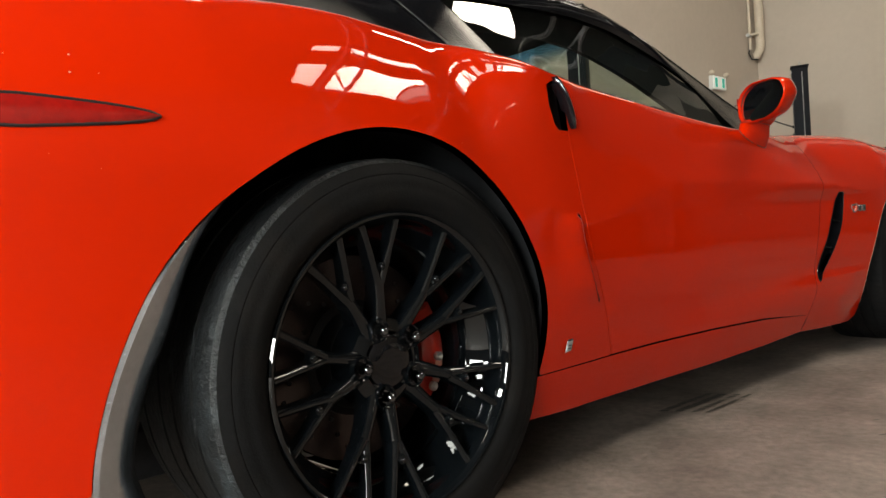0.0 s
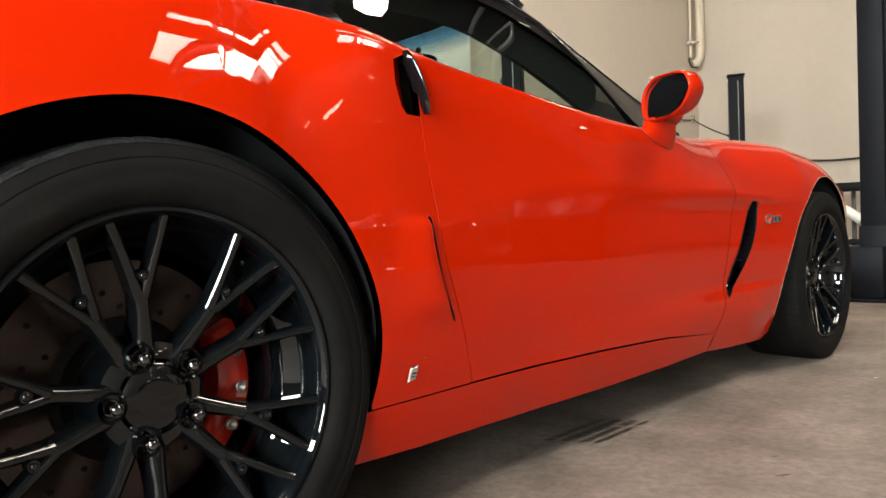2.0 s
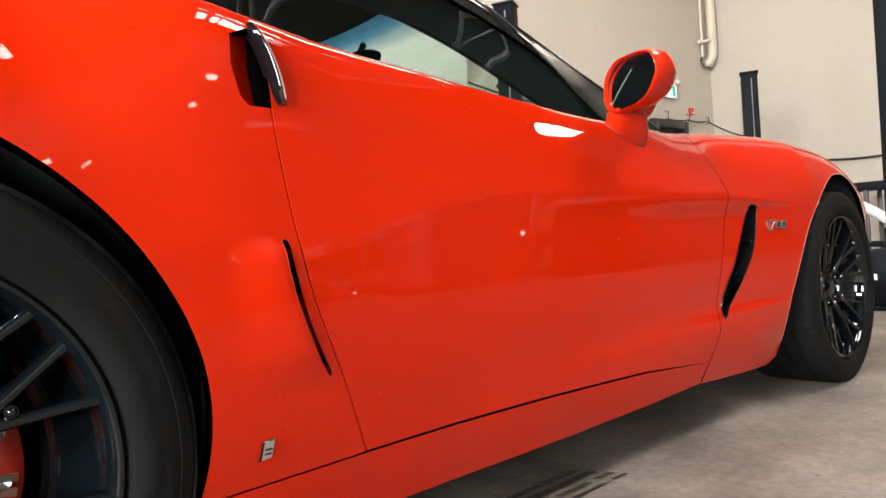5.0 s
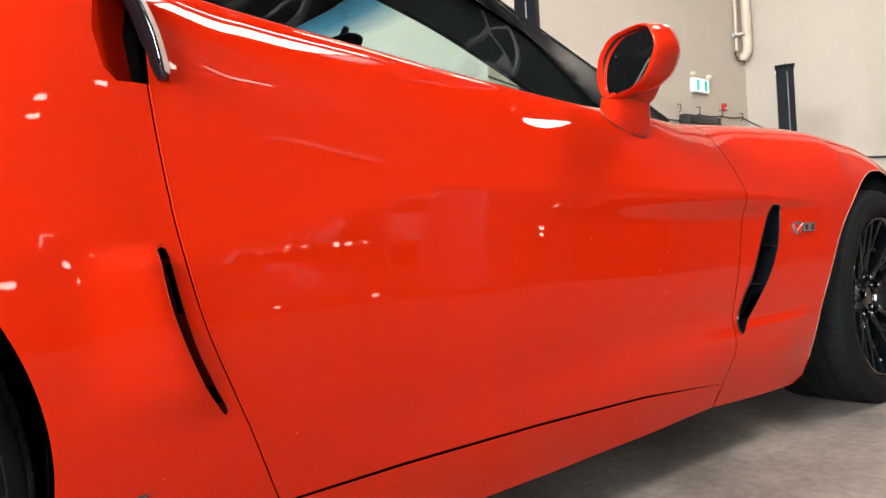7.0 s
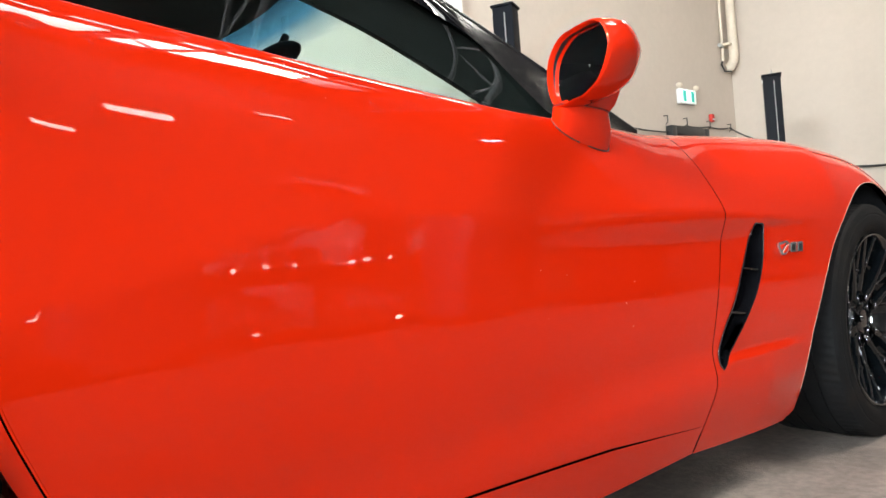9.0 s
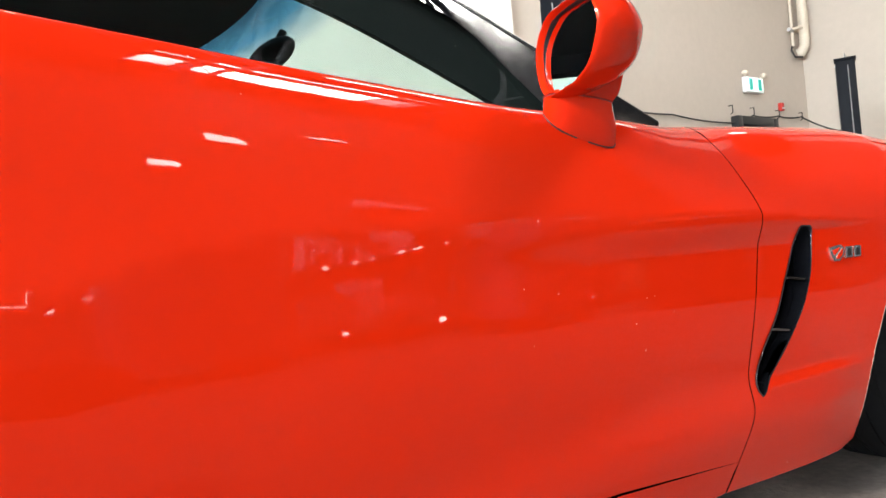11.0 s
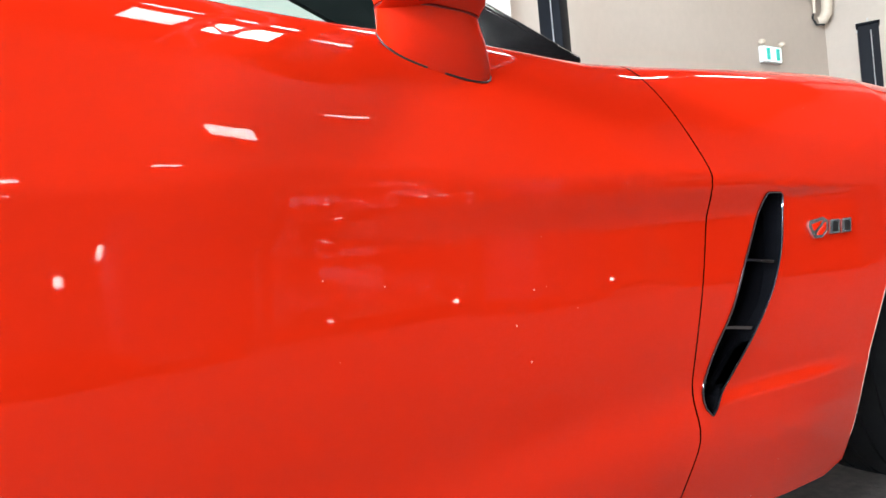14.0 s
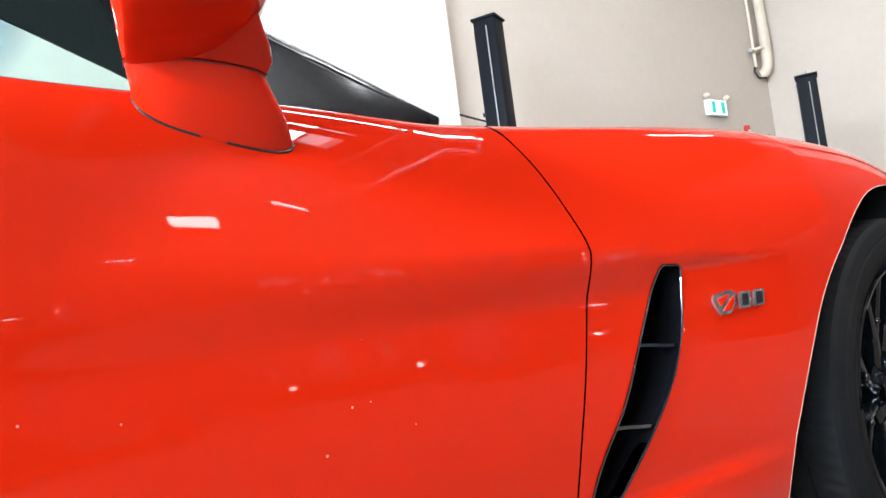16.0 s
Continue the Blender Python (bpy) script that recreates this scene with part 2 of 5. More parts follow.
def add_box(bm, cx, cy, cz, sx, sy, sz, bevel=0.0, m=None, seg=2):
    t = Matrix.Translation((cx, cy, cz)) @ Matrix.Diagonal((sx, sy, sz, 1))
    made = bmesh.ops.create_cube(bm, size=1.0, matrix=(m @ t) if m is not None else t)["verts"]
    if bevel > 0:
        edges = list({e for v in made for e in v.link_edges})
        bmesh.ops.bevel(bm, geom=edges, offset=bevel, segments=seg, profile=0.5, affect="EDGES")


def box(cx, cy, cz, sx, sy, sz, bevel=0.0):
    bm = bmesh.new()
    add_box(bm, cx, cy, cz, sx, sy, sz, bevel)
    return bm


def add_grid(bm, rows, close_u=False, close_v=False):
    """Faces over a table of points; rows and columns may close on themselves."""
    vs = [[bm.verts.new(p) for p in row] for row in rows]
    nu, nv = len(vs), len(vs[0])
    for i in range(nu if close_u else nu - 1):
        for j in range(nv if close_v else nv - 1):
            a, b, c, d = vs[i][j], vs[(i + 1) % nu][j], vs[(i + 1) % nu][(j + 1) % nv], vs[i][(j + 1) % nv]
            if len({a, b, c, d}) == 4:
                bm.faces.new((a, b, c, d))
    return vs


def grid(rows, close_u=False, close_v=False):
    bm = bmesh.new()
    add_grid(bm, rows, close_u, close_v)
    bmesh.ops.recalc_face_normals(bm, faces=bm.faces)
    return bm


def add_tube(bm, points, radius, sides=10, cap=True):
    """A round bar along a line of points; radius may be one number or one for each point."""
    pts = [Vector(p) for p in points]
    rows = []
    side = None
    for i, p in enumerate(pts):
        d = (pts[min(i + 1, len(pts) - 1)] - pts[max(i - 1, 0)]).normalized()
        if side is None:
            side = d.cross(Vector((0, 0, 1)) if abs(d.z) < 0.9 else Vector((1, 0, 0))).normalized()
        side = (side - d * side.dot(d)).normalized()
        up = d.cross(side)
        r = radius[i] if isinstance(radius, (list, tuple)) else radius
        rows.append([p + (side * math.cos(a) + up * math.sin(a)) * r for a in (2 * math.pi * k / sides for k in range(sides))])
    vs = add_grid(bm, rows, close_v=True)
    if cap:
        bm.faces.new(vs[0])
        bm.faces.new(list(reversed(vs[-1])))


def tube(points, radius, sides=10):
    bm = bmesh.new()
    add_tube(bm, points, radius, sides)
    bmesh.ops.recalc_face_normals(bm, faces=bm.faces)
    return bm


def lathe(profile, segments, axis_point=(0, 0, 0)):
    """Turns a profile of (x, r) about the x axis."""
    ax = Vector(axis_point)
    rows = [[ax + Vector((x, -r * math.sin(a), r * math.cos(a))) for a in (2 * math.pi * k / segments for k in range(segments))] for x, r in profile]
    return grid(rows, close_v=True)


def spline(v, knots):
    """A smooth, shape-keeping curve through knots (a, b)."""
    k = knots
    if v <= k[0][0]:
        return k[0][1]
    if v >= k[-1][0]:
        return k[-1][1]
    i = max(j for j in range(len(k) - 1) if k[j][0] <= v)

    def slope(j):
        if j in (0, len(k) - 1):
            return 0.0 if len(k) == 2 else (k[1][1] - k[0][1]) / (k[1][0] - k[0][0]) if j == 0 else (k[-1][1] - k[-2][1]) / (k[-1][0] - k[-2][0])
        a, b = (k[j][1] - k[j - 1][1]) / (k[j][0] - k[j - 1][0]), (k[j + 1][1] - k[j][1]) / (k[j + 1][0] - k[j][0])
        return 0.0 if a * b <= 0 else 2 * a * b / (a + b)

    h = k[i + 1][0] - k[i][0]
    t = (v - k[i][0]) / h
    return ((2 * t ** 3 - 3 * t ** 2 + 1) * k[i][1] + (t ** 3 - 2 * t ** 2 + t) * h * slope(i)
            + (-2 * t ** 3 + 3 * t ** 2) * k[i + 1][1] + (t ** 3 - t ** 2) * h * slope(i + 1))


def span(a, b, n):
    return [a + (b - a) * i / n for i in range(n + 1)]


def ease(a, b, v):
    t = min(1.0, max(0.0, (v - a) / (b - a)))
    return t * t * (3 - 2 * t)


def dense(points, step=0.012, closed=True):
    """More points along a line of points."""
    out = []
    n = len(points)
    for i in range(n if closed else n - 1):
        a, b = points[i], points[(i + 1) % n]
        k = max(1, int(math.hypot(b[0] - a[0], b[1] - a[1]) / step))
        out += [(a[0] + (b[0] - a[0]) * j / k, a[1] + (b[1] - a[1]) * j / k) for j in range(k)]
    return out if closed else out + [points[-1]]


def inside(poly, px, py):
    """Which of many points lie in a polygon."""
    hit = np.zeros(len(px), bool)
    n = len(poly)
    for i in range(n):
        (x1, y1), (x2, y2) = poly[i], poly[(i + 1) % n]
        if y1 != y2:
            c = ((y1 > py) != (y2 > py)) & (px < (x2 - x1) * (py - y1) / (y2 - y1) + x1)
            hit ^= c
    return hit


# ---- the car's skin: rear axle at y = 0, front axle at y = 2.685, widest side at x = 0, centre line at x = -0.964 ----
CENTRE, AXLE_F = -0.964, 2.685
SIDE_X = [(-0.83, -0.46), (-0.80, -0.25), (-0.72, -0.13), (-0.55, -0.065), (-0.3, -0.0164), (0.0, 0.0264), (0.125, 0.0155), (0.25, -0.0021), (0.375, -0.0071), (0.5, -0.014), (0.7, -0.027), (0.9, -0.038), (1.4, -0.048),
          (1.85, -0.045), (2.1, -0.034), (2.4, -0.026), (2.685, -0.02), (2.95, -0.045), (3.2, -0.12), (3.4, -0.27), (3.55, -0.5), (3.64, -0.9)]
TURN_Z = [(-0.83, 0.66), (-0.3, 0.647), (0.0, 0.572), (0.3, 0.566), (0.4, 0.591), (0.5, 0.56), (0.9, 0.64), (1.3, 0.650), (1.85, 0.640), (2.1, 0.62), (2.685, 0.60), (3.0, 0.56), (3.3, 0.48), (3.64, 0.36)]
CREST_Z = [(-0.83, 0.90), (-0.5, 0.962), (-0.2, 0.966), (0.05, 0.950), (0.25, 0.934), (0.36, 0.9127), (0.48, 0.888), (0.75, 0.860), (1.05, 0.834), (1.4, 0.813), (1.7, 0.811), (1.85, 0.821),
           (2.0, 0.829), (2.3, 0.839), (2.6, 0.822), (2.9, 0.765), (3.2, 0.68), (3.5, 0.55), (3.64, 0.45)]
CREST_W = [(-0.83, 0.20), (-0.3, 0.207), (0.0, 0.1705), (0.2, 0.1668), (0.28, 0.1525), (0.36, 0.1348), (0.44, 0.119), (0.54, 0.1035), (0.7, 0.0947), (0.9, 0.080), (1.4, 0.080), (1.75, 0.125), (1.85, 0.145), (2.0, 0.165), (2.3, 0.19), (2.7, 0.2), (3.2, 0.22), (3.64, 0.03)]
ROUND_N = [(-0.3, 1.836), (0.0, 1.428), (0.17, 1.68), (0.25, 2.26), (0.32, 3.461), (0.45, 5.955), (0.6, 4.2), (0.8, 4.2), (0.95, 3.75), (1.4, 3.9), (1.85, 2.6), (2.3, 2.5)]
LEAN_K = [(0.1, 0.0), (0.3, 0.218), (0.55, 0.28), (0.85, 0.38), (1.4, 0.42), (1.85, 0.5), (2.1, 0.3), (2.4, 0.0)]
VENT_L = [(0.312, 1.833), (0.322, 1.823), (0.340, 1.819), (0.365, 1.827), (0.397, 1.845), (0.45, 1.887), (0.514, 1.924), (0.57, 1.956), (0.606, 1.974)]
VENT_R = [(0.312, 1.836), (0.330, 1.851), (0.365, 1.885), (0.419, 1.936), (0.48, 1.982), (0.54, 2.008), (0.600, 2.0185)]


def skin(y, h):
    """A point of the right-hand skin. h is the height up to the turn of the shoulder, then runs on over the shoulder and inwards."""
    xb, z1, zc, w, n = spline(y, SIDE_X), spline(y, TURN_Z), spline(y, CREST_Z), spline(y, CREST_W), spline(y, ROUND_N)
    run = (zc - z1) * 1.2
    if h <= z1:
        x = xb - 0.6 * max(0.0, 0.5 - h) ** 2 * ease(-0.4, 0.3, y)
        zz = min(0.6, max(0.33, h))
        left, right = spline(zz, VENT_L), spline(zz, VENT_R)
        band = ease(0.29, 0.37, h) * (1 - ease(0.575, 0.632, h))
        behind = ease(0.95, 1.9, y)
        ahead = 1 - ease(left - 0.004, right + 0.012, y)
        ledge = ease(0.318, 0.345, h) * (1 - ease(0.600, 0.622, h))
        x -= 0.013 * band * behind * ahead + 0.008 * ledge * (1 - ahead) * (1 - ease(2.04, 2.32, y))
        duct = spline(h, [(0.36, 0.545), (0.388, 0.534), (0.42, 0.511), (0.46, 0.493), (0.50, 0.479), (0.545, 0.469), (0.571, 0.466), (0.60, 0.463)])
        if 0.38 < y < duct + 0.012:
            x += 0.011 * ease(0.38, duct, y) * (1 - ease(duct, duct + 0.012, y)) * ease(0.37, 0.43, h) * (1 - ease(0.555, 0.585, h))
        x += 0.010 * ease(0.34, 0.24, h) * ease(0.55, 1.2, y) * (1 - ease(2.0, 2.3, y)) if h < 0.34 else 0.0
        return Vector((x, y, h))
    f = (h - z1) / run
    if f <= 1:
        k, sa, ca = spline(y, LEAN_K), math.sin(f * math.pi / 2), max(0.0, math.cos(f * math.pi / 2))
        r = (sa ** n + ca ** n) ** (-1 / n)
        return Vector((xb - w * (k * r * sa + (1 - k) * (1 - r * ca)), y, z1 + (zc - z1) * r * sa))
    e = h - z1 - run
    return Vector((xb - w - e, y, zc + 0.10 * e * (1 - ease(1.7, 2.0, y)) - 0.4 * e * e))


def at_z(y, z):
    """The skin's parameter at a height below the crest."""
    z1, zc, n = spline(y, TURN_Z), spline(y, CREST_Z), spline(y, ROUND_N)
    if z <= z1:
        return (y, z)
    up = min(1.0, (z - z1) / (zc - z1))
    return (y, z1 + (zc - z1) * 1.2 * math.atan2(up, (1 - up ** n) ** (1 / n)) / (math.pi / 2))


def at_crest(y, e=0.0):
    return (y, spline(y, TURN_Z) + (spline(y, CREST_Z) - spline(y, TURN_Z)) * 1.2 + e)


def skin_normal(y, h):
    d = 0.002
    u, v = skin(y + d, h) - skin(y - d, h), skin(y, h + d) - skin(y, h - d)
    n = u.cross(v)
    return n.normalized() if n.length > 0 else Vector((1, 0, 0))


def mirrored(p):
    return Vector((2 * CENTRE - p.x, p.y, p.z))


def panel(name, outline, material, parent, holes=(), flange=0.016, step=0.0135, sides=(1, -1), label=""):
    """A body panel with turned-in edges: the skin inside an outline of (y, h), less its holes. On both sides of the car."""
    loops = [dense(outline)] + [dense(hole, 0.006) for hole in holes]
    pts, edges = [], []
    for loop in loops:
        s = len(pts)
        pts += loop
        edges += [(s + i, s + (i + 1) % len(loop)) for i in range(len(loop))]
    nb = len(pts)
    arr = np.array(loops[0])
    ys, hs = np.meshgrid(np.arange(arr[:, 0].min(), arr[:, 0].max(), step), np.arange(arr[:, 1].min(), arr[:, 1].max(), step * 0.8))
    gy, gh = ys.ravel() + 0.0013, hs.ravel() + 0.0011
    keep = inside(loops[0], gy, gh)
    for hole in loops[1:]:
        keep &= ~inside(hole, gy, gh)
    gy, gh = gy[keep], gh[keep]
    rim = np.array(pts)
    far = np.array([np.min((rim[:, 0] - a) ** 2 + (rim[:, 1] - b) ** 2) for a, b in zip(gy, gh)]) > (0.55 * step) ** 2
    pts += list(zip(gy[far].tolist(), gh[far].tolist()))
    vs, _, faces, *_ = delaunay_2d_cdt([Vector(p) for p in pts], edges, [], 0, 1e-6)
    cy = np.array([sum(vs[k].x for k in f) / len(f) for f in faces])
    ch = np.array([sum(vs[k].y for k in f) / len(f) for f in faces])
    ok = inside(loops[0], cy, ch)
    for hole in loops[1:]:
        ok &= ~inside(hole, cy, ch)
    faces = [f for f, good in zip(faces, ok) if good]
    count = {}
    for f in faces:
        for a, b in zip(f, (*f[1:], f[0])):
            count[(a, b)] = count.get((a, b), 0) + 1
    border = [e for e in count if (e[1], e[0]) not in count]
    place = [skin(v.x, v.y) for v in vs]
    normal = [skin_normal(v.x, v.y) for v in vs]
    made = []
    for side in sides:
        p3 = [p if side > 0 else mirrored(p) for p in place]
        n3 = [n if side > 0 else Vector((-n.x, n.y, n.z)) for n in normal]
        verts, norms = list(p3), list(n3)
        tris = [tuple(f) if side > 0 else tuple(reversed(f)) for f in faces]
        tris = [f if (p3[f[1]] - p3[f[0]]).cross(p3[f[2]] - p3[f[0]]).dot(n3[f[0]]) > 0 else tuple(reversed(f)) for f in tris]
        for a, b in border:
            along = (p3[b] - p3[a]).normalized()
            out = along.cross(n3[a]).normalized()
            s = len(verts)
            verts += [p3[a], p3[b], p3[b] - n3[b] * flange, p3[a] - n3[a] * flange]
            norms += [out] * 4
            tris.append((s, s + 1, s + 2, s + 3))
        me = bpy.data.meshes.new(name)
        me.from_pydata([tuple(v) for v in verts], [], tris)
        me.materials.append(material)
        me.polygons.foreach_set("use_smooth", [True] * len(me.polygons))
        me.normals_split_custom_set_from_vertices([tuple(n) for n in norms])
        ob = new(name, me)
        ob.parent = parent
        if label:
            ob["label"] = label
        made.append(ob)
    return made


# ---- outlines on the skin ----
def arch(knots, cy, cz, a0, a1, step=3.0):
    """A wheel arch in polar form; angles in degrees from the top, positive to the rear."""
    n = int(abs(a1 - a0) / step)
    return [(cy - spline(a, knots) * math.sin(radians(a)), cz + spline(a, knots) * math.cos(radians(a))) for a in (a0 + (a1 - a0) * i / n for i in range(n + 1))]


ARCH_R = [(-104, 0.356), (-83, 0.360), (-59, 0.362), (-37.5, 0.372), (-16, 0.388), (3, 0.395), (18, 0.398), (38, 0.408), (52, 0.425), (66, 0.444), (77, 0.459), (87, 0.478), (100, 0.508)]
ARCH_F = [(-108, 0.385), (-60, 0.365), (-20, 0.358), (0, 0.358), (20, 0.366), (43, 0.378), (64, 0.401), (80, 0.426), (93, 0.451), (104, 0.467), (112, 0.491)]
SEAM_R = [(spline(-z, [(-0.752, 0.476), (-0.72, 0.478), (-0.66, 0.484), (-0.60, 0.492), (-0.54, 0.504), (-0.48, 0.521), (-0.42, 0.545), (-0.36, 0.572), (-0.30, 0.598), (-0.25, 0.621)]), z) for z in span(0.752, 0.258, 34)]
SEAM_F = [(spline(z, [(0.205, 1.775), (0.24, 1.787), (0.291, 1.806), (0.349, 1.800), (0.408, 1.808), (0.534, 1.838), (0.60, 1.850), (0.642, 1.852), (0.70, 1.842), (0.745, 1.832), (0.781, 1.822)]), z) for z in span(0.205, 0.781, 44)]
SILL = [(0.345, 0.256), (0.63, 0.2535), (0.82, 0.251), (1.11, 0.245), (1.45, 0.231), (1.775, 0.206)]
POCKET = [(0.484, 0.866), (0.452, 0.858), (0.430, 0.848), (0.424, 0.806), (0.432, 0.765), (0.444, 0.752)]
SCOOP_L = [(0.385, 0.536), (0.42, 0.511), (0.46, 0.493), (0.50, 0.479), (0.545, 0.469), (0.572, 0.466)]
SCOOP_R = [(0.388, 0.541), (0.425, 0.523), (0.464, 0.506), (0.505, 0.494), (0.545, 0.485), (0.572, 0.4795)]
SCOOP = ([(spline(z, SCOOP_L), z) for z in span(0.566, 0.388, 22)] + [(0.5370, 0.3845), (0.5400, 0.3865)] + [(spline(z, SCOOP_R), z) for z in span(0.392, 0.566, 22)]
         + [(0.4775, 0.574), (0.4725, 0.5765), (0.4680, 0.573)])
VENT = ([(spline(z, VENT_L), z) for z in span(0.312, 0.604, 26)] + [(1.976, 0.609), (1.981, 0.6115), (2.009, 0.6105), (2.0155, 0.607)]
        + [(spline(z, VENT_R), z) for z in span(0.600, 0.320, 24)])
G = 0.0015
z_of = lambda pts: [at_z(*p) for p in pts]

car = new("sports_car")
tagged(car, "glossy red sports car with black wheels on concrete", "car")

quarter_outline = ([(0.352, 0.2560)] + z_of(arch(ARCH_R, 0.0, 0.339, -102, 100)) + [(-0.56, 0.235), (-0.72, 0.235), (-0.785, 0.30), (-0.795, 0.55)]
                   + z_of([(-0.79, 0.72)]) + [at_crest(-0.76, 0.05)] + [at_crest(y, 0.05) for y in (-0.6, -0.4, -0.2, 0.0)] + [at_crest(y, 0.02) for y in (0.2, 0.35, 0.484 - G)]
                   + z_of([(a - G, b) for a, b in POCKET]) + z_of([(a - G, b) for a, b in SEAM_R]) + [(0.6125 - G, 0.2550)])
panel("rear_quarter_panel", quarter_outline, RED, car, holes=[z_of(SCOOP)])
door_outline = (z_of([(a + G, b) for a, b in reversed(SEAM_R)]) + z_of([(0.4775, 0.80), (0.481, 0.86)]) + [at_crest(y, 0.016) for y in (0.484 + G, 0.6, 0.75, 0.9, 1.05, 1.2, 1.35, 1.5, 1.62, 1.74)]
                + [at_crest(1.80, 0.0)] + z_of([(a - G, b) for a, b in reversed(SEAM_F)]) + [(a, b + 2.2 * G) for a, b in reversed(SILL[2:-1])] + [(0.6125 + G, 0.256)])
door_panels = panel("door", door_outline, RED, car)
fender_outline = ([(1.775 + G, 0.204), (1.762, 0.149)] + [(1.9, 0.140), (2.05, 0.136), (2.18, 0.133)]
                  + list(reversed(arch(ARCH_F, AXLE_F, 0.325, -100, 111))) + [(3.06, 0.22), (3.06, 0.4)] + [at_crest(3.02, 0.0)] + [at_crest(y, 0.03) for y in (2.9, 2.6, 2.3, 2.0, 1.86)]
                  + [at_crest(1.815, 0.03)] + z_of([(a + G, b) for a, b in reversed(SEAM_F)][:-1]))
panel("front_fender", fender_outline, RED, car, holes=[VENT])
rocker_outline = [(0.340, 0.2538)] + [(a, b - G) for a, b in SILL[1:]] + [(1.765, 0.185), (1.757, 0.150), (1.5, 0.141), (1.2, 0.139), (0.8, 0.144), (0.5, 0.152), (0.29, 0.164)] + [(0.322, 0.205)]
panel("rocker_panel", rocker_outline, RED, car, flange=0.05)
nose_outline = [(3.065, 0.15), (3.065, 0.4)] + [at_crest(3.03, 0.0), at_crest(3.2, 0.0), at_crest(3.4, 0.0), at_crest(3.55, 0.0), at_crest(3.635, 0.0)] + [(3.635, 0.16), (3.4, 0.13)]
panel("front_bumper", nose_outline, RED, car, step=0.03)


# dark shell a little behind the skin, seen through the gaps, the vent and the scoop
def shell_rows(ys, hs, inset):
    return [[skin(y, h) - skin_normal(y, h) * inset for h in hs(y)] for y in ys]


def both_sides(name, rows, material, parent, label="", thick=0.0):
    for s in (1, -1):
        bm = grid([[p if s > 0 else mirrored(p) for p in row] for row in rows])
        part(name, bm, material, parent, label)


both_sides("inner_panel", shell_rows(span(0.36, 1.78, 24), lambda y: span(0.17, at_crest(y)[1], 18), 0.03), SEAL, car)
both_sides("inner_panel", shell_rows(span(1.7, 2.28, 10), lambda y: span(0.17, at_crest(y)[1], 18), 0.085), SEAL, car)

# hood: from crest to crest, with a raised centre, back to the foot of the windscreen
COWL = [(0.0, 1.80), (0.12, 1.86), (0.35, 1.97), (0.6, 2.04), (1.0, 2.07)]


def hood_point(y, f):
    """f runs from the crest (0) to the centre line (1)."""
    p = skin(*at_crest(y, 0.034))
    x = p.x + (CENTRE - p.x) * f
    centre = spline(y, [(1.8, 0.885), (2.1, 0.865), (2.6, 0.805), (3.0, 0.72), (3.4, 0.57), (3.64, 0.44)])
    valley = p.z + 0.010 - 0.03 * ease(2.2, 3.0, y)
    z = p.z + (valley - p.z) * ease(0, 0.3, f)
    z = z + (centre - z) * ease(0.3, 0.75, f)
    return Vector((x, y, z))


rows = []
for i in range(41):
    u = i / 40
    row = []
    for j in range(31):
        f = j / 30
        y0 = spline(f, COWL)
        row.append(hood_point(y0 + (3.63 - y0) * u, f))
    rows.append(row)
full = [row + [mirrored(p) for p in reversed(row[:-1])] for row in rows]
part("hood", grid(full), RED, car)

# rear: tail face, deck and hatch glass
tail = []
for z in span(0.24, 0.92, 14):
    p = skin(*at_z(-0.79, min(z, 0.88)))
    bulge = 0.03 * math.sin(math.pi * (z - 0.24) / 0.68)
    tail.append([Vector((p.x + (CENTRE * 2 - 2 * p.x) * f, -0.79 - 0.05 * math.sin(math.pi * f) - bulge, z)) for f in span(0, 1, 20)])
part("rear_bumper", grid(tail), RED, car)
deck = []
for y in span(-0.78, -0.45, 8):
    p = skin(*at_crest(y, 0.045))
    deck.append([Vector((p.x + (CENTRE * 2 - 2 * p.x) * f, y, p.z + 0.02 * math.sin(math.pi * f))) for f in span(0, 1, 16)])
part("rear_deck", grid(deck), RED, car)

# greenhouse: the roof rail, from the foot of the windscreen pillar over the doors to the tail
RAIL = [(-0.62, (-0.34, 1.0)), (-0.3, (-0.385, 1.05)), (0.0, (-0.41, 1.10)), (0.3, (-0.42, 1.155)), (0.6, (-0.415, 1.195)), (0.9, (-0.405, 1.205)), (1.06, (-0.388, 1.188)),
        (1.18, (-0.362, 1.148)), (1.255, (-0.336, 1.110)), (1.36, (-0.306, 1.052)), (1.47, (-0.27, 0.985)), (1.56, (-0.235, 0.926)), (1.68, (-0.197, 0.858)), (1.765, (-0.185, 0.818))]
RAIL_X, RAIL_Z = [(y, p[0]) for y, p in RAIL], [(y, p[1]) for y, p in RAIL]


def rail(y):
    return Vector((spline(y, RAIL_X), y, spline(y, RAIL_Z)))


def belt(y):
    p = skin(*at_crest(y, 0.014))
    return Vector((p.x, p.y, p.z - 0.004))


def side_pane(y0b, y1b, y0r, y1r, n, top=1.0, lift=0.0):
    """A pane between the belt and the rail, slightly bowed outwards."""
    rows = []
    for i in range(n + 1):
        f = i / n
        a, b = belt(y0b + (y1b - y0b) * f), rail(y0r + (y1r - y0r) * f)
        a.z -= 0.012
        rows.append([a.lerp(b, v * top) + Vector((0.004 * math.sin(math.pi * v) + lift, 0, 0.003 * math.sin(math.pi * v))) for v in span(0, 1, 8)])
    return rows


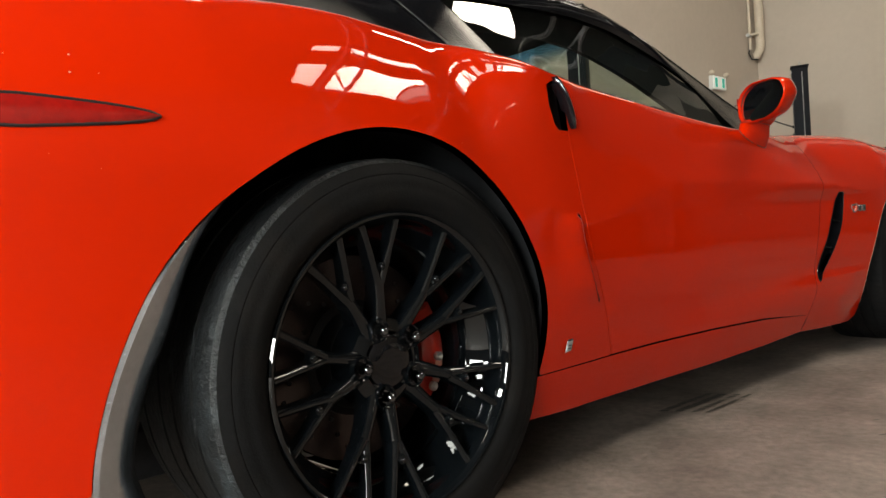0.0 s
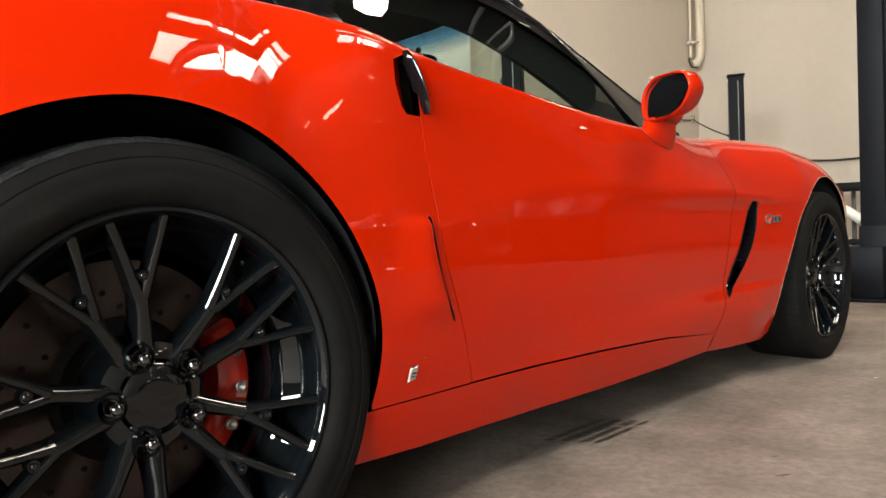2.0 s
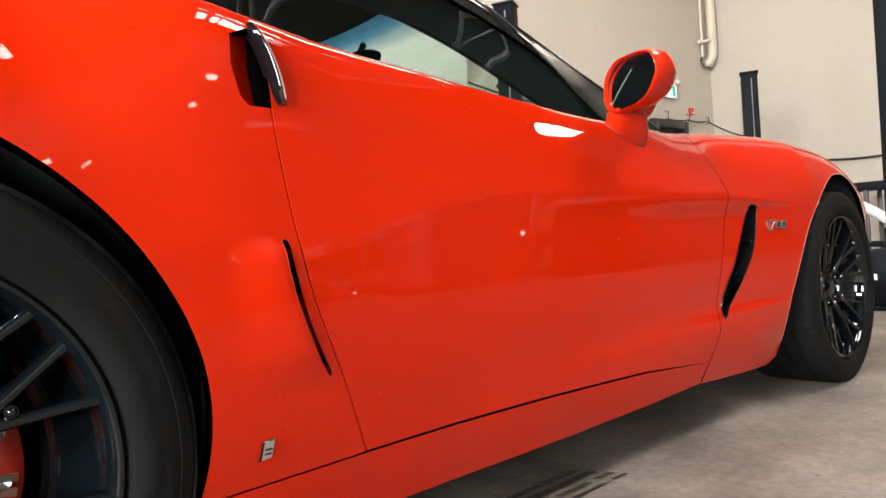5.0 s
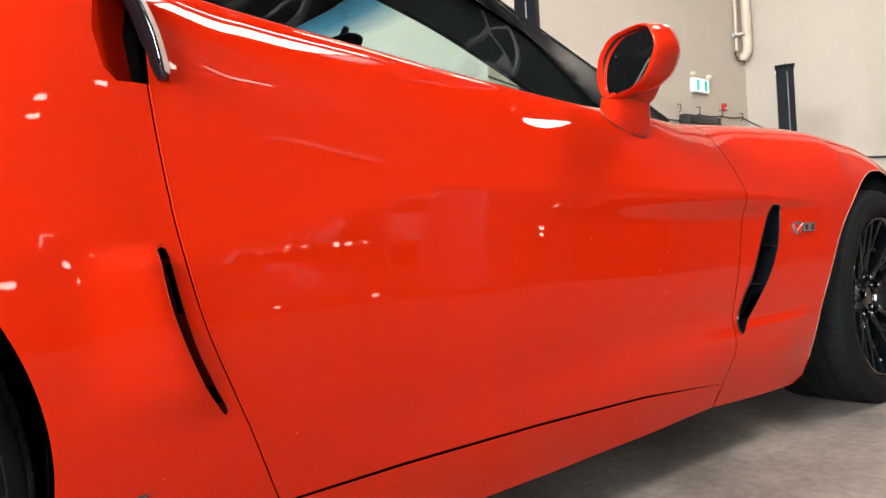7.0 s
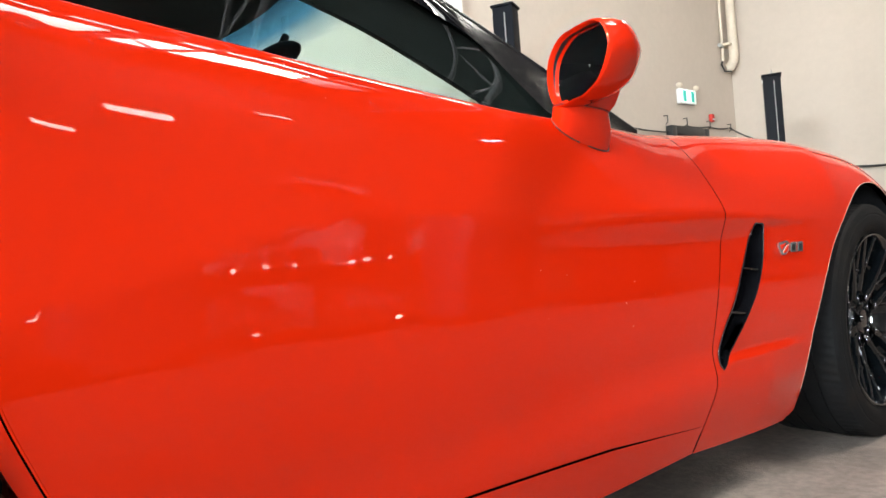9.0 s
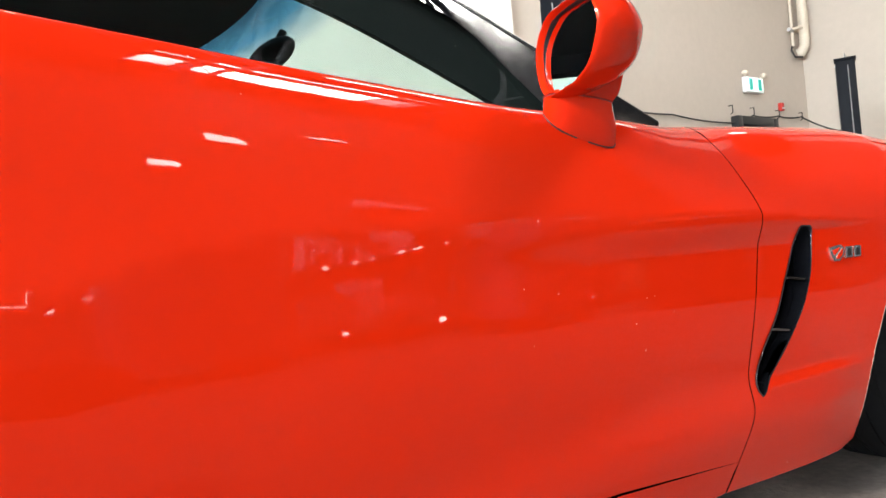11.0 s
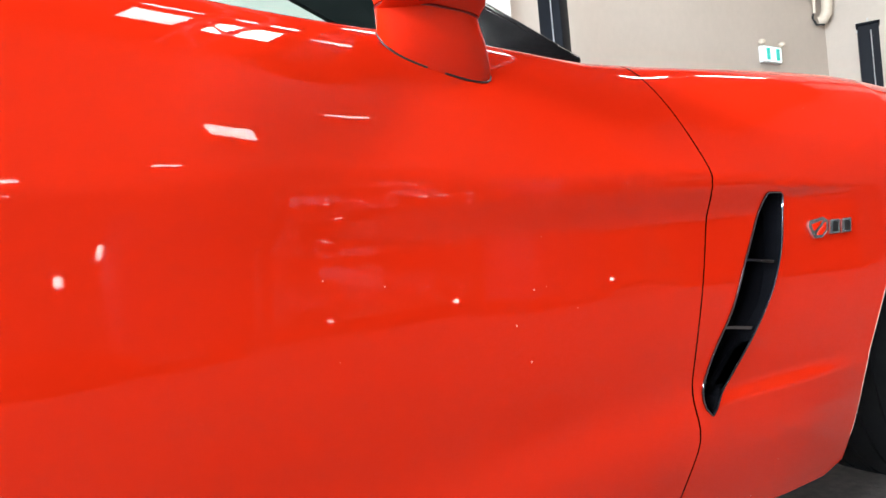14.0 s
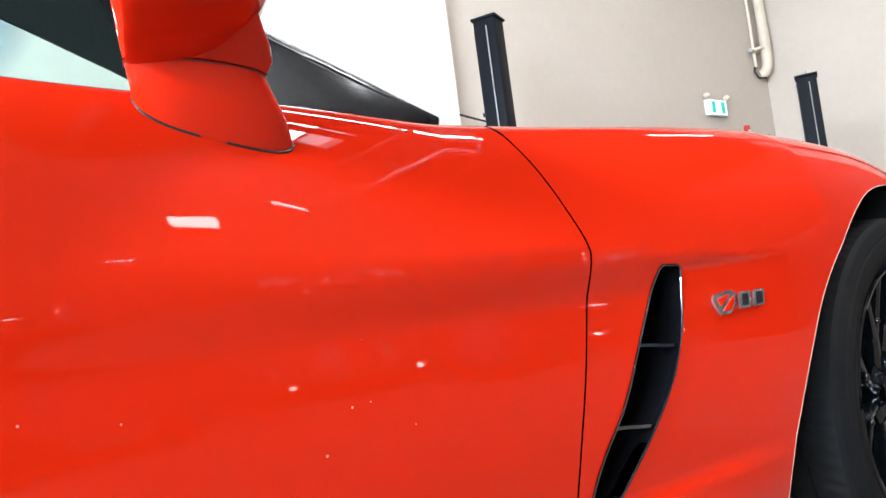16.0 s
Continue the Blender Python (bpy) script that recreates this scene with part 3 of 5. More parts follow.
both_sides("side_window", side_pane(0.47, 1.75, 0.43, 1.755, 30), SIDE_GLASS, car)
both_sides("door_pillar", side_pane(0.325, 0.462, 0.27, 0.42, 8, lift=0.003), DARK_GLASS, car, "black pillar behind the door glass")
both_sides("quarter_window", side_pane(-0.45, 0.318, -0.5, 0.262, 16, lift=0.001), DARK_GLASS, car, "black quarter glass")
for s in (1, -1):
    line = [p + Vector((0.004, 0, 0)) for p in side_pane(0.32, 0.46, 0.266, 0.42, 1)[0]]
    part("window_trim", tube([p if s > 0 else mirrored(p) for p in line], 0.0028, 8), CHROME, car)
    line = [belt(y) + Vector((0.004, 0, -0.001)) for y in span(-0.42, 1.745, 60)]
    part("belt_seal", tube([p if s > 0 else mirrored(p) for p in line], 0.0045, 8), SEAL, car)
    # pillar and rail cover, thick towards the inside
    ys = span(-0.6, 1.762, 70)
    rows = []
    for i, y in enumerate(ys):
        p = rail(y)
        d = (rail(min(y + 0.01, 1.765)) - rail(y - 0.01)).normalized()
        inn = Vector((-1, 0, 0)) - d * Vector((-1, 0, 0)).dot(d)
        inn.normalize()
        up = d.cross(inn)
        up = up if up.z > 0 else -up
        wide = 0.030 + 0.026 * ease(1.3, 1.0, y) if y > 1.0 else 0.056
        wide = wide * (1 - 0.45 * ease(1.6, 1.76, y))
        rows.append([p + inn * (wide * (0.72 + math.cos(a))) + up * (0.017 * math.sin(a)) for a in (2 * math.pi * k / 16 for k in range(16))])
    rows = [[q if s > 0 else mirrored(q) for q in r] for r in rows]
    part("roof_rail", grid(rows, close_v=True), PILLAR, car, "satin black windscreen pillar and rail")

# gloss black strip of the pillar and rail over the edge of the side glass
rows = []
for y in span(0.42, 1.752, 50):
    a, b = rail(y), belt(min(y, 1.745))
    d = b - a
    n = min(0.085, d.length * 0.62)
    n += (d.length - n) * ease(1.36, 1.46, y)
    d.normalize()
    rows.append([a + d * (n * v) + Vector((0.8, 0, 0.6)) * (0.006 + 0.014 * math.sin(math.pi * v) * (1 - ease(1.2, 1.4, y))) for v in span(0, 1, 10)])
both_sides("pillar_strip", rows[:36], GLOSS_BLACK, car, "gloss black strip below the roof rail")
both_sides("pillar_corner", rows[35:], PILLAR, car, "satin black corner at the foot of the pillar")

# black trim on the inside of the pillar
rows = []
for y in span(0.45, 1.66, 44):
    a = rail(y)
    low = max(belt(y).z + 0.005, a.z - 0.105)
    rows.append([a + Vector((-0.012, 0, -0.004)), Vector((a.x - 0.030, y, (a.z + low) / 2)), Vector((a.x - 0.050, y, low)), Vector((a.x - 0.085, y + 0.01, low + 0.01))])
both_sides("pillar_trim", rows, CABIN, car)

# windscreen: from the cowl to the header


def screen_point(f, v):
    """f across from the pillar (0) to the centre (1), v up from the cowl (0) to the header (1)."""
    a = hood_point(spline(f, COWL) - 0.012, f) + Vector((0, 0, 0.006))
    if f < 0.12:
        a = Vector((-0.19, 1.765, 0.822)).lerp(a, ease(0, 0.12, f))
    yr = 1.765 + (1.10 - 1.765) * v
    edge = rail(yr) + Vector((-0.02, 0, 0.006))
    mid_top = Vector((CENTRE, 1.27, 1.222))
    mid_low = Vector((CENTRE, 2.058, 0.886))
    mid = mid_low.lerp(mid_top, v) + Vector((0, 0.05, 0.05)) * math.sin(math.pi * v) * 0.7
    g = f
    x = edge.x + (CENTRE - edge.x) * g
    k = 1 - (1 - g) ** 2.2
    return Vector((x, edge.y + (mid.y - edge.y) * k, edge.z + (mid.z - edge.z) * k))


def screen(v0, v1, n):
    half = [[screen_point(f, v) for f in span(0, 1, 24)] for v in span(v0, v1, n)]
    return [row + [mirrored(p) for p in reversed(row[:-1])] for row in half]


part("windscreen", grid(screen(0.0, 0.78, 26)), WIND_GLASS, car)
band_rows = screen(0.78, 1.0, 10)
band = part("shade_band", grid(band_rows), SHADE_BAND, car, "blue tinted top of the windscreen")
layer = band.data.uv_layers.new(name="UVMap")
wide = len(band_rows[0])
for loop in band.data.loops:
    layer.data[loop.index].uv = (0.5, (loop.vertex_index // wide) / (len(band_rows) - 1))

# roof skin and hatch glass
roof = []
for y in span(0.36, 1.105, 16):
    a = rail(y) + Vector((-0.03, 0, 0.012))
    crown = spline(y, [(0.3, 1.225), (0.7, 1.245), (1.105, 1.226)])
    half = [Vector((a.x + (CENTRE - a.x) * f, y + 0.17 * ease(0.7, 1.105, y) * (1 - (1 - f) ** 2.2), a.z + (crown - a.z) * (1 - (1 - f) ** 2.4))) for f in span(0, 1, 14)]
    roof.append(half + [mirrored(p) for p in reversed(half[:-1])])
part("roof_panel", grid(roof), GLOSS_BLACK, car, "gloss black removable roof panel")
lining = [[p + Vector((0, 0, -0.035)) for p in row] for row in roof]
part("headliner", grid(lining), CABIN, car)
hatch = []
for y in span(-0.6, 0.35, 18):
    a = rail(y) + Vector((-0.02, 0, 0.008))
    crown = spline(y, [(-0.6, 1.03), (-0.2, 1.11), (0.35, 1.227)])
    half = [Vector((a.x + (CENTRE - a.x) * f, y, a.z + (crown - a.z) * (1 - (1 - f) ** 2.4))) for f in span(0, 1, 12)]
    hatch.append(half + [mirrored(p) for p in reversed(half[:-1])])
part("hatch_window", grid(hatch), GLOSS_BLACK, car)

# cabin: dark tub, dash and the mirror on the windscreen
tub = []
for y in span(0.0, 1.72, 14):
    b = belt(y)
    half = [Vector((b.x - 0.05, y, b.z - 0.03)), Vector((b.x - 0.11, y, b.z - 0.10)), Vector((b.x - 0.12, y, 0.35)), Vector((CENTRE, y, 0.30))]
    tub.append(half + [mirrored(p) for p in reversed(half[:-1])])
part("cabin_tub", grid(tub), CABIN, car)
dash = []
for y, z in ((1.30, 0.55), (1.30, 0.74), (1.36, 0.79), (1.5, 0.80), (1.75, 0.80), (1.98, 0.83)):
    dash.append([Vector((CENTRE + t, min(y, 1.76 + 0.22 * (1 - abs(t) / 0.72)), z - 0.02 * abs(t) / 0.72)) for t in span(0.72, -0.72, 12)])
part("dashboard", grid(dash), CABIN, car)
bm = bmesh.new()
bmesh.ops.create_uvsphere(bm, u_segments=24, v_segments=14, radius=1.0, matrix=pose(CENTRE, 1.36, 1.125, 12, 0, 0) @ Matrix.Diagonal((0.125, 0.026, 0.034, 1)))
add_tube(bm, [(CENTRE, 1.37, 1.14), (CENTRE, 1.40, 1.19)], 0.010, 10)
part("rear_view_mirror", bm, CABIN, car)

for sx in (CENTRE + 0.37, CENTRE - 0.37):
    rows = []
    for z, y, w, d in ((0.36, 0.92, 0.24, 0.10), (0.50, 0.86, 0.26, 0.10), (0.70, 0.76, 0.25, 0.09), (0.88, 0.68, 0.21, 0.075), (0.96, 0.64, 0.13, 0.06), (1.06, 0.61, 0.12, 0.05), (1.09, 0.60, 0.08, 0.03)):
        rows.append([Vector((sx + p.x, y + p.y, z)) for p in [Vector((w * math.copysign(abs(math.cos(t)) ** 0.7, math.cos(t)), d * math.copysign(abs(math.sin(t)) ** 0.7, math.sin(t)), 0)) for t in (2 * math.pi * k / 20 for k in range(20))]])
    part("seat", grid(rows, close_v=True), CABIN, car)

# wheelhouse liners and the grey guard behind the rear wheel
for cy, cz, knots, a0, a1 in ((0.0, 0.339, ARCH_R, -104, 100), (AXLE_F, 0.325, ARCH_F, -104, 107)):
    rows = []
    for (y, z) in arch(knots, cy, cz, a0, a1, 4.0):
        p = skin(*at_z(y, z)) if cy == 0.0 else skin(y, z)
        out = Vector((0, y - cy, z - cz)).normalized()
        rows.append([p + Vector((-0.018, 0, 0)) + out * 0.004, p + Vector((-0.06, 0, 0)) + out * 0.02, p + Vector((-0.20, 0, 0)) + out * 0.03, Vector((-0.42, y, z)) + out * 0.02,
                     Vector((-0.46, cy + (y - cy) * 0.75, cz + (z - cz) * 0.75)), Vector((-0.47, cy, cz))])
    both_sides("wheel_arch_liner", rows, LINER, car)
rows = []
for i, (y, z) in enumerate(arch(ARCH_R, 0.0, 0.339, 40, 108, 2.5)):
    g = ease(0, 15, i)
    p = skin(*at_z(y, z))
    inn = Vector((0, -y, 0.339 - z)).normalized()
    w = 0.004 + 0.068 * g
    rows.append([p + Vector((-0.003, 0, 0)) + inn * 0.001, p + inn * (0.12 * w) + Vector((0.001, 0, 0)), p + inn * (0.4 * w) + Vector((-0.004, 0, 0)), p + inn * (0.75 * w) + Vector((-0.018, 0, 0)), p + inn * w + Vector((-0.05, 0, 0)), p + inn * w + Vector((-0.10, 0, 0))])
both_sides("gravel_guard", rows, GUARD, car, "satin grey guard strip behind the rear wheel")


def edge_bead(name, pts, r, material, lift=0.0):
    for s in (1, -1):
        line = [skin(y, h) + skin_normal(y, h) * lift for y, h in pts]
        part(name, tube([p if s > 0 else mirrored(p) for p in line], r, 8), material, car)


edge_bead("arch_edge", arch(ARCH_F, AXLE_F, 0.325, -95, 106, 2.5), 0.0009, EDGE, -0.0004)
edge_bead("seam_edge", z_of([(a + 0.0024, b) for a, b in SEAM_R]), 0.0016, RED, -0.0011)

# side vent: rim, dark duct and two cross fins
ring = dense(VENT, 0.008)
for s in (1, -1):
    flip = (lambda p: p) if s > 0 else mirrored
    rows = [[flip(skin(y, z) + skin_normal(y, z) * d + Vector((e, 0, 0))) for d, e in ((0.0005, 0), (0.0, -0.001), (-0.006, -0.002), (-0.05, -0.02))] for y, z in ring]
    vent = part("side_vent", grid(rows, close_u=True), GLOSS_BLACK, car, "gloss black side vent behind the front wheel")
    line = [flip(skin(y, z) + skin_normal(y, z) * 0.0015) for y, z in ring]
    bm = bmesh.new()
    add_tube(bm, line + line[:1], 0.0016, 8, cap=False)
    bmesh.ops.recalc_face_normals(bm, faces=bm.faces)
    part("vent_rim", bm, LUG, vent, "polished dark edge")
    for zf in (0.425, 0.515):
        a, b = spline(zf, VENT_L), spline(zf, VENT_R)
        pa, pb = skin(a, zf), skin(b, zf)
        rows = [[flip(pa.lerp(pb, f) + Vector((-d, 0, 0.004 * math.cos(f * 3)))) for d in (0.002, 0.004, 0.03)] for f in span(0, 1, 6)]
        bm = grid(rows)
        bmesh.ops.solidify(bm, geom=bm.faces[:], thickness=0.004)
        part("vent_fin", bm, LUG, vent)

# brake scoop lining
ring = dense(SCOOP, 0.006)
rows = [[skin(y, z) + skin_normal(y, z) * 0.001, skin(y, z) - skin_normal(y, z) * 0.03] for y, z in ring]
both_sides("scoop_lining", [r for r in rows] + rows[:1], SCOOP_RED, car)

# door handle in its pocket
for s in (1, -1):
    flip = (lambda p: p) if s > 0 else mirrored
    rows = []
    for z in span(0.748, 0.872, 10):
        yl = spline(z, [(0.748, 0.440), (0.765, 0.431), (0.806, 0.423), (0.85, 0.430), (0.872, 0.470)])
        a, b = skin(*at_z(yl, z)), skin(*at_z(0.50, z))
        rows.append([flip(p) for p in (a + Vector((-0.002, -0.001, 0)), a.lerp(b, 0.10) + Vector((-0.012, 0, 0)), a.lerp(b, 0.35) + Vector((-0.024, 0, 0)), a.lerp(b, 0.65) + Vector((-0.034, 0, 0)), b + Vector((-0.036, 0, 0)))])
    part("handle_pocket", grid(rows), RED, car)
    rows = []
    for i, z in enumerate(span(0.757, 0.868, 14)):
        f = i / 14
        y = 0.4975 - 0.012 * f - 0.016 * f * f
        p = skin(*at_z(y, z))
        size = min(1.0, 0.55 + 4.0 * min(f, 1 - f))
        bow = 0.004 * math.sin(math.pi * f)
        rows.append([flip(p + Vector((0.010 + bow + a * size, -0.004 + b * size, 0))) for a, b in
                     ((-0.022, -0.010), (-0.003, -0.0115), (0.0055, -0.0075), (0.0068, -0.0060), (0.0062, -0.0045), (-0.0085, 0.0095), (-0.012, 0.0100), (-0.024, 0.009))])
    bm = grid(rows, close_v=True)
    bmesh.ops.holes_fill(bm, edges=bm.edges[:], sides=0)
    lever = part("door_handle", bm, GLOSS_BLACK, car, "gloss black door release lever")
    facet = [[r[4].lerp(r[5], g) + Vector((0.0006 * s, 0.0005, 0)) for g in (0.08, 0.92)] for r in rows[1:-1]]
    part("lever_face", grid(facet), PALE_METAL, lever, "bright metal face of the lever")

# wing mirror: shell, glass and foot
def oval(c, right, up, a, b, power=2.4, n=28):
    out = []
    for k in range(n):
        t = 2 * math.pi * k / n
        ct, st = math.cos(t), math.sin(t)
        out.append(c + right * (a * math.copysign(abs(ct) ** (2 / power), ct)) + up * (b * math.copysign(abs(st) ** (2 / power), st)))
    return out


# outline of the mirror's mouth in polar form: pointed where it meets the neck, fullest at the outer top corner
MOUTH = [(-180, 0.073), (-145, 0.085), (-125, 0.068), (-100, 0.056), (-70, 0.057), (-40, 0.067), (-16, 0.079), (5, 0.093), (22, 0.093), (38, 0.079), (60, 0.061), (84, 0.054), (130, 0.058), (157, 0.066), (180, 0.073)]


def mouth(c, right, up, size, n=44):
    ring = []
    for k in range(n):
        a = -180 + 360 * k / n
        r = spline(a, MOUTH) * size
        ring.append(c + right * (r * math.cos(radians(a))) + up * (r * math.sin(radians(a))))
    return ring


for s in (1, -1):
    flip = (lambda p: p) if s > 0 else mirrored
    face = Vector((-0.020, 1.345, 0.878))
    right = Vector((0.962, -0.2606, 0.0802)).normalized()
    fwd = Vector((0.2524, 0.9625, 0.0991)).normalized()
    fwd = (fwd - right * fwd.dot(right)).normalized()
    up = right.cross(fwd)
    back = lambda d: face + fwd * d + up * (-0.04 * d) + right * (-0.12 * d)
    stations = [(0.010, 0.915), (0.0, 0.93), (-0.003, 0.96), (-0.001, 0.99), (0.006, 1.015), (0.02, 1.04), (0.045, 1.02), (0.068, 0.93), (0.088, 0.78), (0.103, 0.58), (0.113, 0.33), (0.117, 0.08)]
    rows = [mouth(back(d), right, up, size) for d, size in stations]
    mirror = part("wing_mirror", grid([[flip(p) for p in r] for r in rows], close_v=True), RED, car)
    rows = [mouth(face + fwd * d, right, up, size) for d, size in ((0.008, 0.918), (0.024, 0.905))]
    part("mirror_surround", grid([[flip(p) for p in r] for r in rows], close_v=True), PLASTIC, mirror)
    bm = bmesh.new()
    glass_right = (right + fwd * 0.05).normalized()
    loop = [bm.verts.new(flip(p)) for p in mouth(face + fwd * 0.013, glass_right, (up + fwd * 0.04).normalized(), 0.91)]
    bm.faces.new(loop)
    part("mirror_glass", bm, MIRROR, mirror)
    # neck and foot: the neck spreads into the underside of the head, the foot stands on the shoulder of the door
    along, across = Vector((0.16, 0.98, -0.10)).normalized(), Vector((0.98, -0.16, 0.0)).normalized()
    rows = []
    for f in span(0, 1, 8):
        c = Vector((-0.065, 1.417, 0.8205)).lerp(face + fwd * 0.058 + right * 0.002 + up * (-0.014), f) + fwd * (0.022 * math.sin(math.pi * f))
        a, b = 0.025 + 0.020 * ease(0.1, 1, f), 0.0575 - 0.032 * ease(0.0, 0.55, f)
        rows.append([flip(p) for p in oval(c, across.lerp(right, 0.8 * f).normalized(), along.lerp(fwd, f).normalized(), a, b, 2.3 + 0.3 * (1 - f), 32)])
    part("mirror_neck", grid(rows, close_v=True), RED, mirror)
    rows = []
    for z in span(0.8185, 0.690, 15):
        c = Vector((spline(-z, [(-0.8185, -0.066), (-0.79, -0.079), (-0.77, -0.093), (-0.735, -0.125), (-0.69, -0.17)]), spline(-z, [(-0.8185, 1.417), (-0.77, 1.440), (-0.735, 1.452), (-0.69, 1.462)]), z))
        half = spline(-z, [(-0.8185, 0.0565), (-0.77, 0.066), (-0.69, 0.074)])
        rows.append([flip(p + Vector((0, 0, -0.10 * (p.y - c.y)))) for p in oval(c, across, Vector((0.16, 0.98, 0)), 0.025 + 0.05 * (0.8185 - z), half, 2.6)])
    part("mirror_foot", grid(rows, close_v=True), RED, mirror)
    part("mirror_joint", tube(rows[0] + rows[0][:1], 0.0011, 6), SCOOP_RED, mirror)
    seam = []
    for k in range(28):
        col = [Vector(r[k]) if s > 0 else mirrored(Vector(r[k])) for r in rows]
        for p, q in zip(col, col[1:]):
            hp, hq = skin(*at_z(p.y, p.z)).x - p.x, skin(*at_z(q.y, q.z)).x - q.x
            if hp <= 0 <= hq:
                hit = p.lerp(q, hp / (hp - hq) if hp != hq else 0)
                seam.append((k, hit))
                break
    if len(seam) > 3:
        gaps = [((seam[(i + 1) % len(seam)][0] - seam[i][0]) % 28, i) for i in range(len(seam))]
        first = max(gaps)[1] + 1
        line = [p for _, p in seam[first:] + seam[:first]]
        line = [a.lerp(b, f) for a, b in zip(line, line[1:]) for f in (0.0, 0.25, 0.5, 0.75)] + [line[-1]]
        line = [flip(skin(*at_z(p.y, p.z)) + skin_normal(*at_z(p.y, p.z)) * 0.0007) for p in line]
        part("mirror_seal", tube(line, 0.0012, 8), SEAL, mirror)

# marker lamp, badges
for s in (1, -1):
    flip = (lambda p: p) if s > 0 else mirrored
    rows, edge_top, edge_low = [], [], []
    for i in range(25):
        f = i / 24
        y = -0.383 - 0.24 * f
        half = 0.021 * math.sqrt(min(1.0, f * 1.5)) * (1.0 if f < 0.9 else 1 - 2 * (f - 0.9))
        zc = 0.734 + 0.008 * f
        col = []
        for v in span(-1, 1, 8):
            y_h = at_z(y, zc + v * half)
            col.append(flip(skin(*y_h) + skin_normal(*y_h) * (0.001 + 0.004 * (1 - v * v))))
        rows.append(col)
        edge_low.append(col[0]), edge_top.append(col[-1])
    lamp = part("marker_lamp", grid(rows), LENS_RED, car, "dark red pointed side marker lens")
    part("lamp_seal", tube(list(reversed(edge_low)) + edge_top, 0.0022, 6), SEAL, lamp)
    c = [skin(0.437 + a, 0.304 + b) + Vector((0.002, 0, 0)) for a, b in ((-0.011, -0.015), (0.008, -0.013), (0.012, 0.014), (-0.007, 0.012))]
    bm = bmesh.new()
    outer = [bm.verts.new(flip(p)) for p in c]
    inner = [bm.verts.new(flip(p + Vector((0.003, 0, 0)) + (sum(c, Vector()) / 4 - p) * 0.18)) for p in c]
    for k in range(4):
        bm.faces.new((outer[k], outer[(k + 1) % 4], inner[(k + 1) % 4], inner[k]))
    bm.faces.new(inner)
    bmesh.ops.recalc_face_normals(bm, faces=bm.faces)
    badge = part("badge", bm, CHROME, car, "small chrome badge on the rear panel")
    for zb in (0.299, 0.305):
        p = skin(0.438, zb)
        q = flip(p + Vector((0.0058, 0, 0)))
        part("badge_bar", box(q.x, q.y, q.z, 0.0010, 0.010, 0.0016, 0.0003), PLASTIC, badge)
    # fender badge: a slanted chrome plate shape with three bars
    def flat(pts, thick, material, name, parent, label=""):
        bm = bmesh.new()
        lo = [bm.verts.new(flip(skin(y, z) + skin_normal(y, z) * 0.001)) for y, z in pts]
        hi = [bm.verts.new(flip(skin(y, z) + skin_normal(y, z) * thick)) for y, z in pts]
        n = len(pts)
        for k in range(n):
            bm.faces.new((lo[k], lo[(k + 1) % n], hi[(k + 1) % n], hi[k]))
        bm.faces.new(hi)
        bmesh.ops.recalc_face_normals(bm, faces=bm.faces)
        return part(name, bm, material, parent, label)

    emblem = flat([(2.072, 0.556), (2.076, 0.564), (2.112, 0.568), (2.124, 0.562), (2.122, 0.548), (2.106, 0.536), (2.086, 0.536), (2.078, 0.545)], 0.005, BADGE, "fender_badge", car, "chrome badge behind the front wheel")
    flat([(2.081, 0.558), (2.108, 0.5625), (2.096, 0.553), (2.086, 0.548)], 0.0062, RED, "badge_inlay", emblem)
    flat([(2.117, 0.559), (2.116, 0.549), (2.104, 0.540), (2.092, 0.541), (2.103, 0.550)], 0.0062, RED, "badge_inlay", emblem)
    for y0 in (2.127, 2.159):
        slant = [(0.001, 0.0), (0.004, 0.0205), (0.007, 0.0225), (0.028, 0.0225), (0.030, 0.020), (0.027, 0.0015), (0.024, 0.0)]
        flat([(y0 + a, 0.540 + b) for a, b in slant], 0.0045, BADGE, "badge_bar", emblem)
        flat([(y0 + 0.0065 + a * 0.55, 0.5435 + b * 0.68) for a, b in slant], 0.0056, PLASTIC, "badge_inlay", emblem)
part("underbody", box(CENTRE, 1.34, 0.190, 1.62, 1.80, 0.07, 0.01), LINER, car)
part("underbody", box(CENTRE, 1.3, 0.19, 1.10, 3.9, 0.09, 0.01), LINER, car)


# ---- wheels ----
def tyre_mesh(r, w, rim_r, blocks):
    """The tyre as sidewalls and a grooved tread; x = 0 is the outer sidewall, the tyre lies towards negative x."""
    prof = [(-0.030, rim_r - 0.006), (-0.016, rim_r + 0.002), (-0.010, rim_r + 0.008), (-0.003, rim_r + 0.020), (0.0, rim_r + 0.036), (-0.0012, rim_r + 0.039), (-0.001, rim_r + 0.050),
            (-0.003, r - 0.034), (-0.0042, r - 0.032), (-0.0035, r - 0.030), (-0.008, r - 0.016), (-0.014, r - 0.008), (-0.019, r - 0.005)]
    full = prof + [(-w - a, b) for a, b in reversed(prof)]
    return lathe(full, 144)


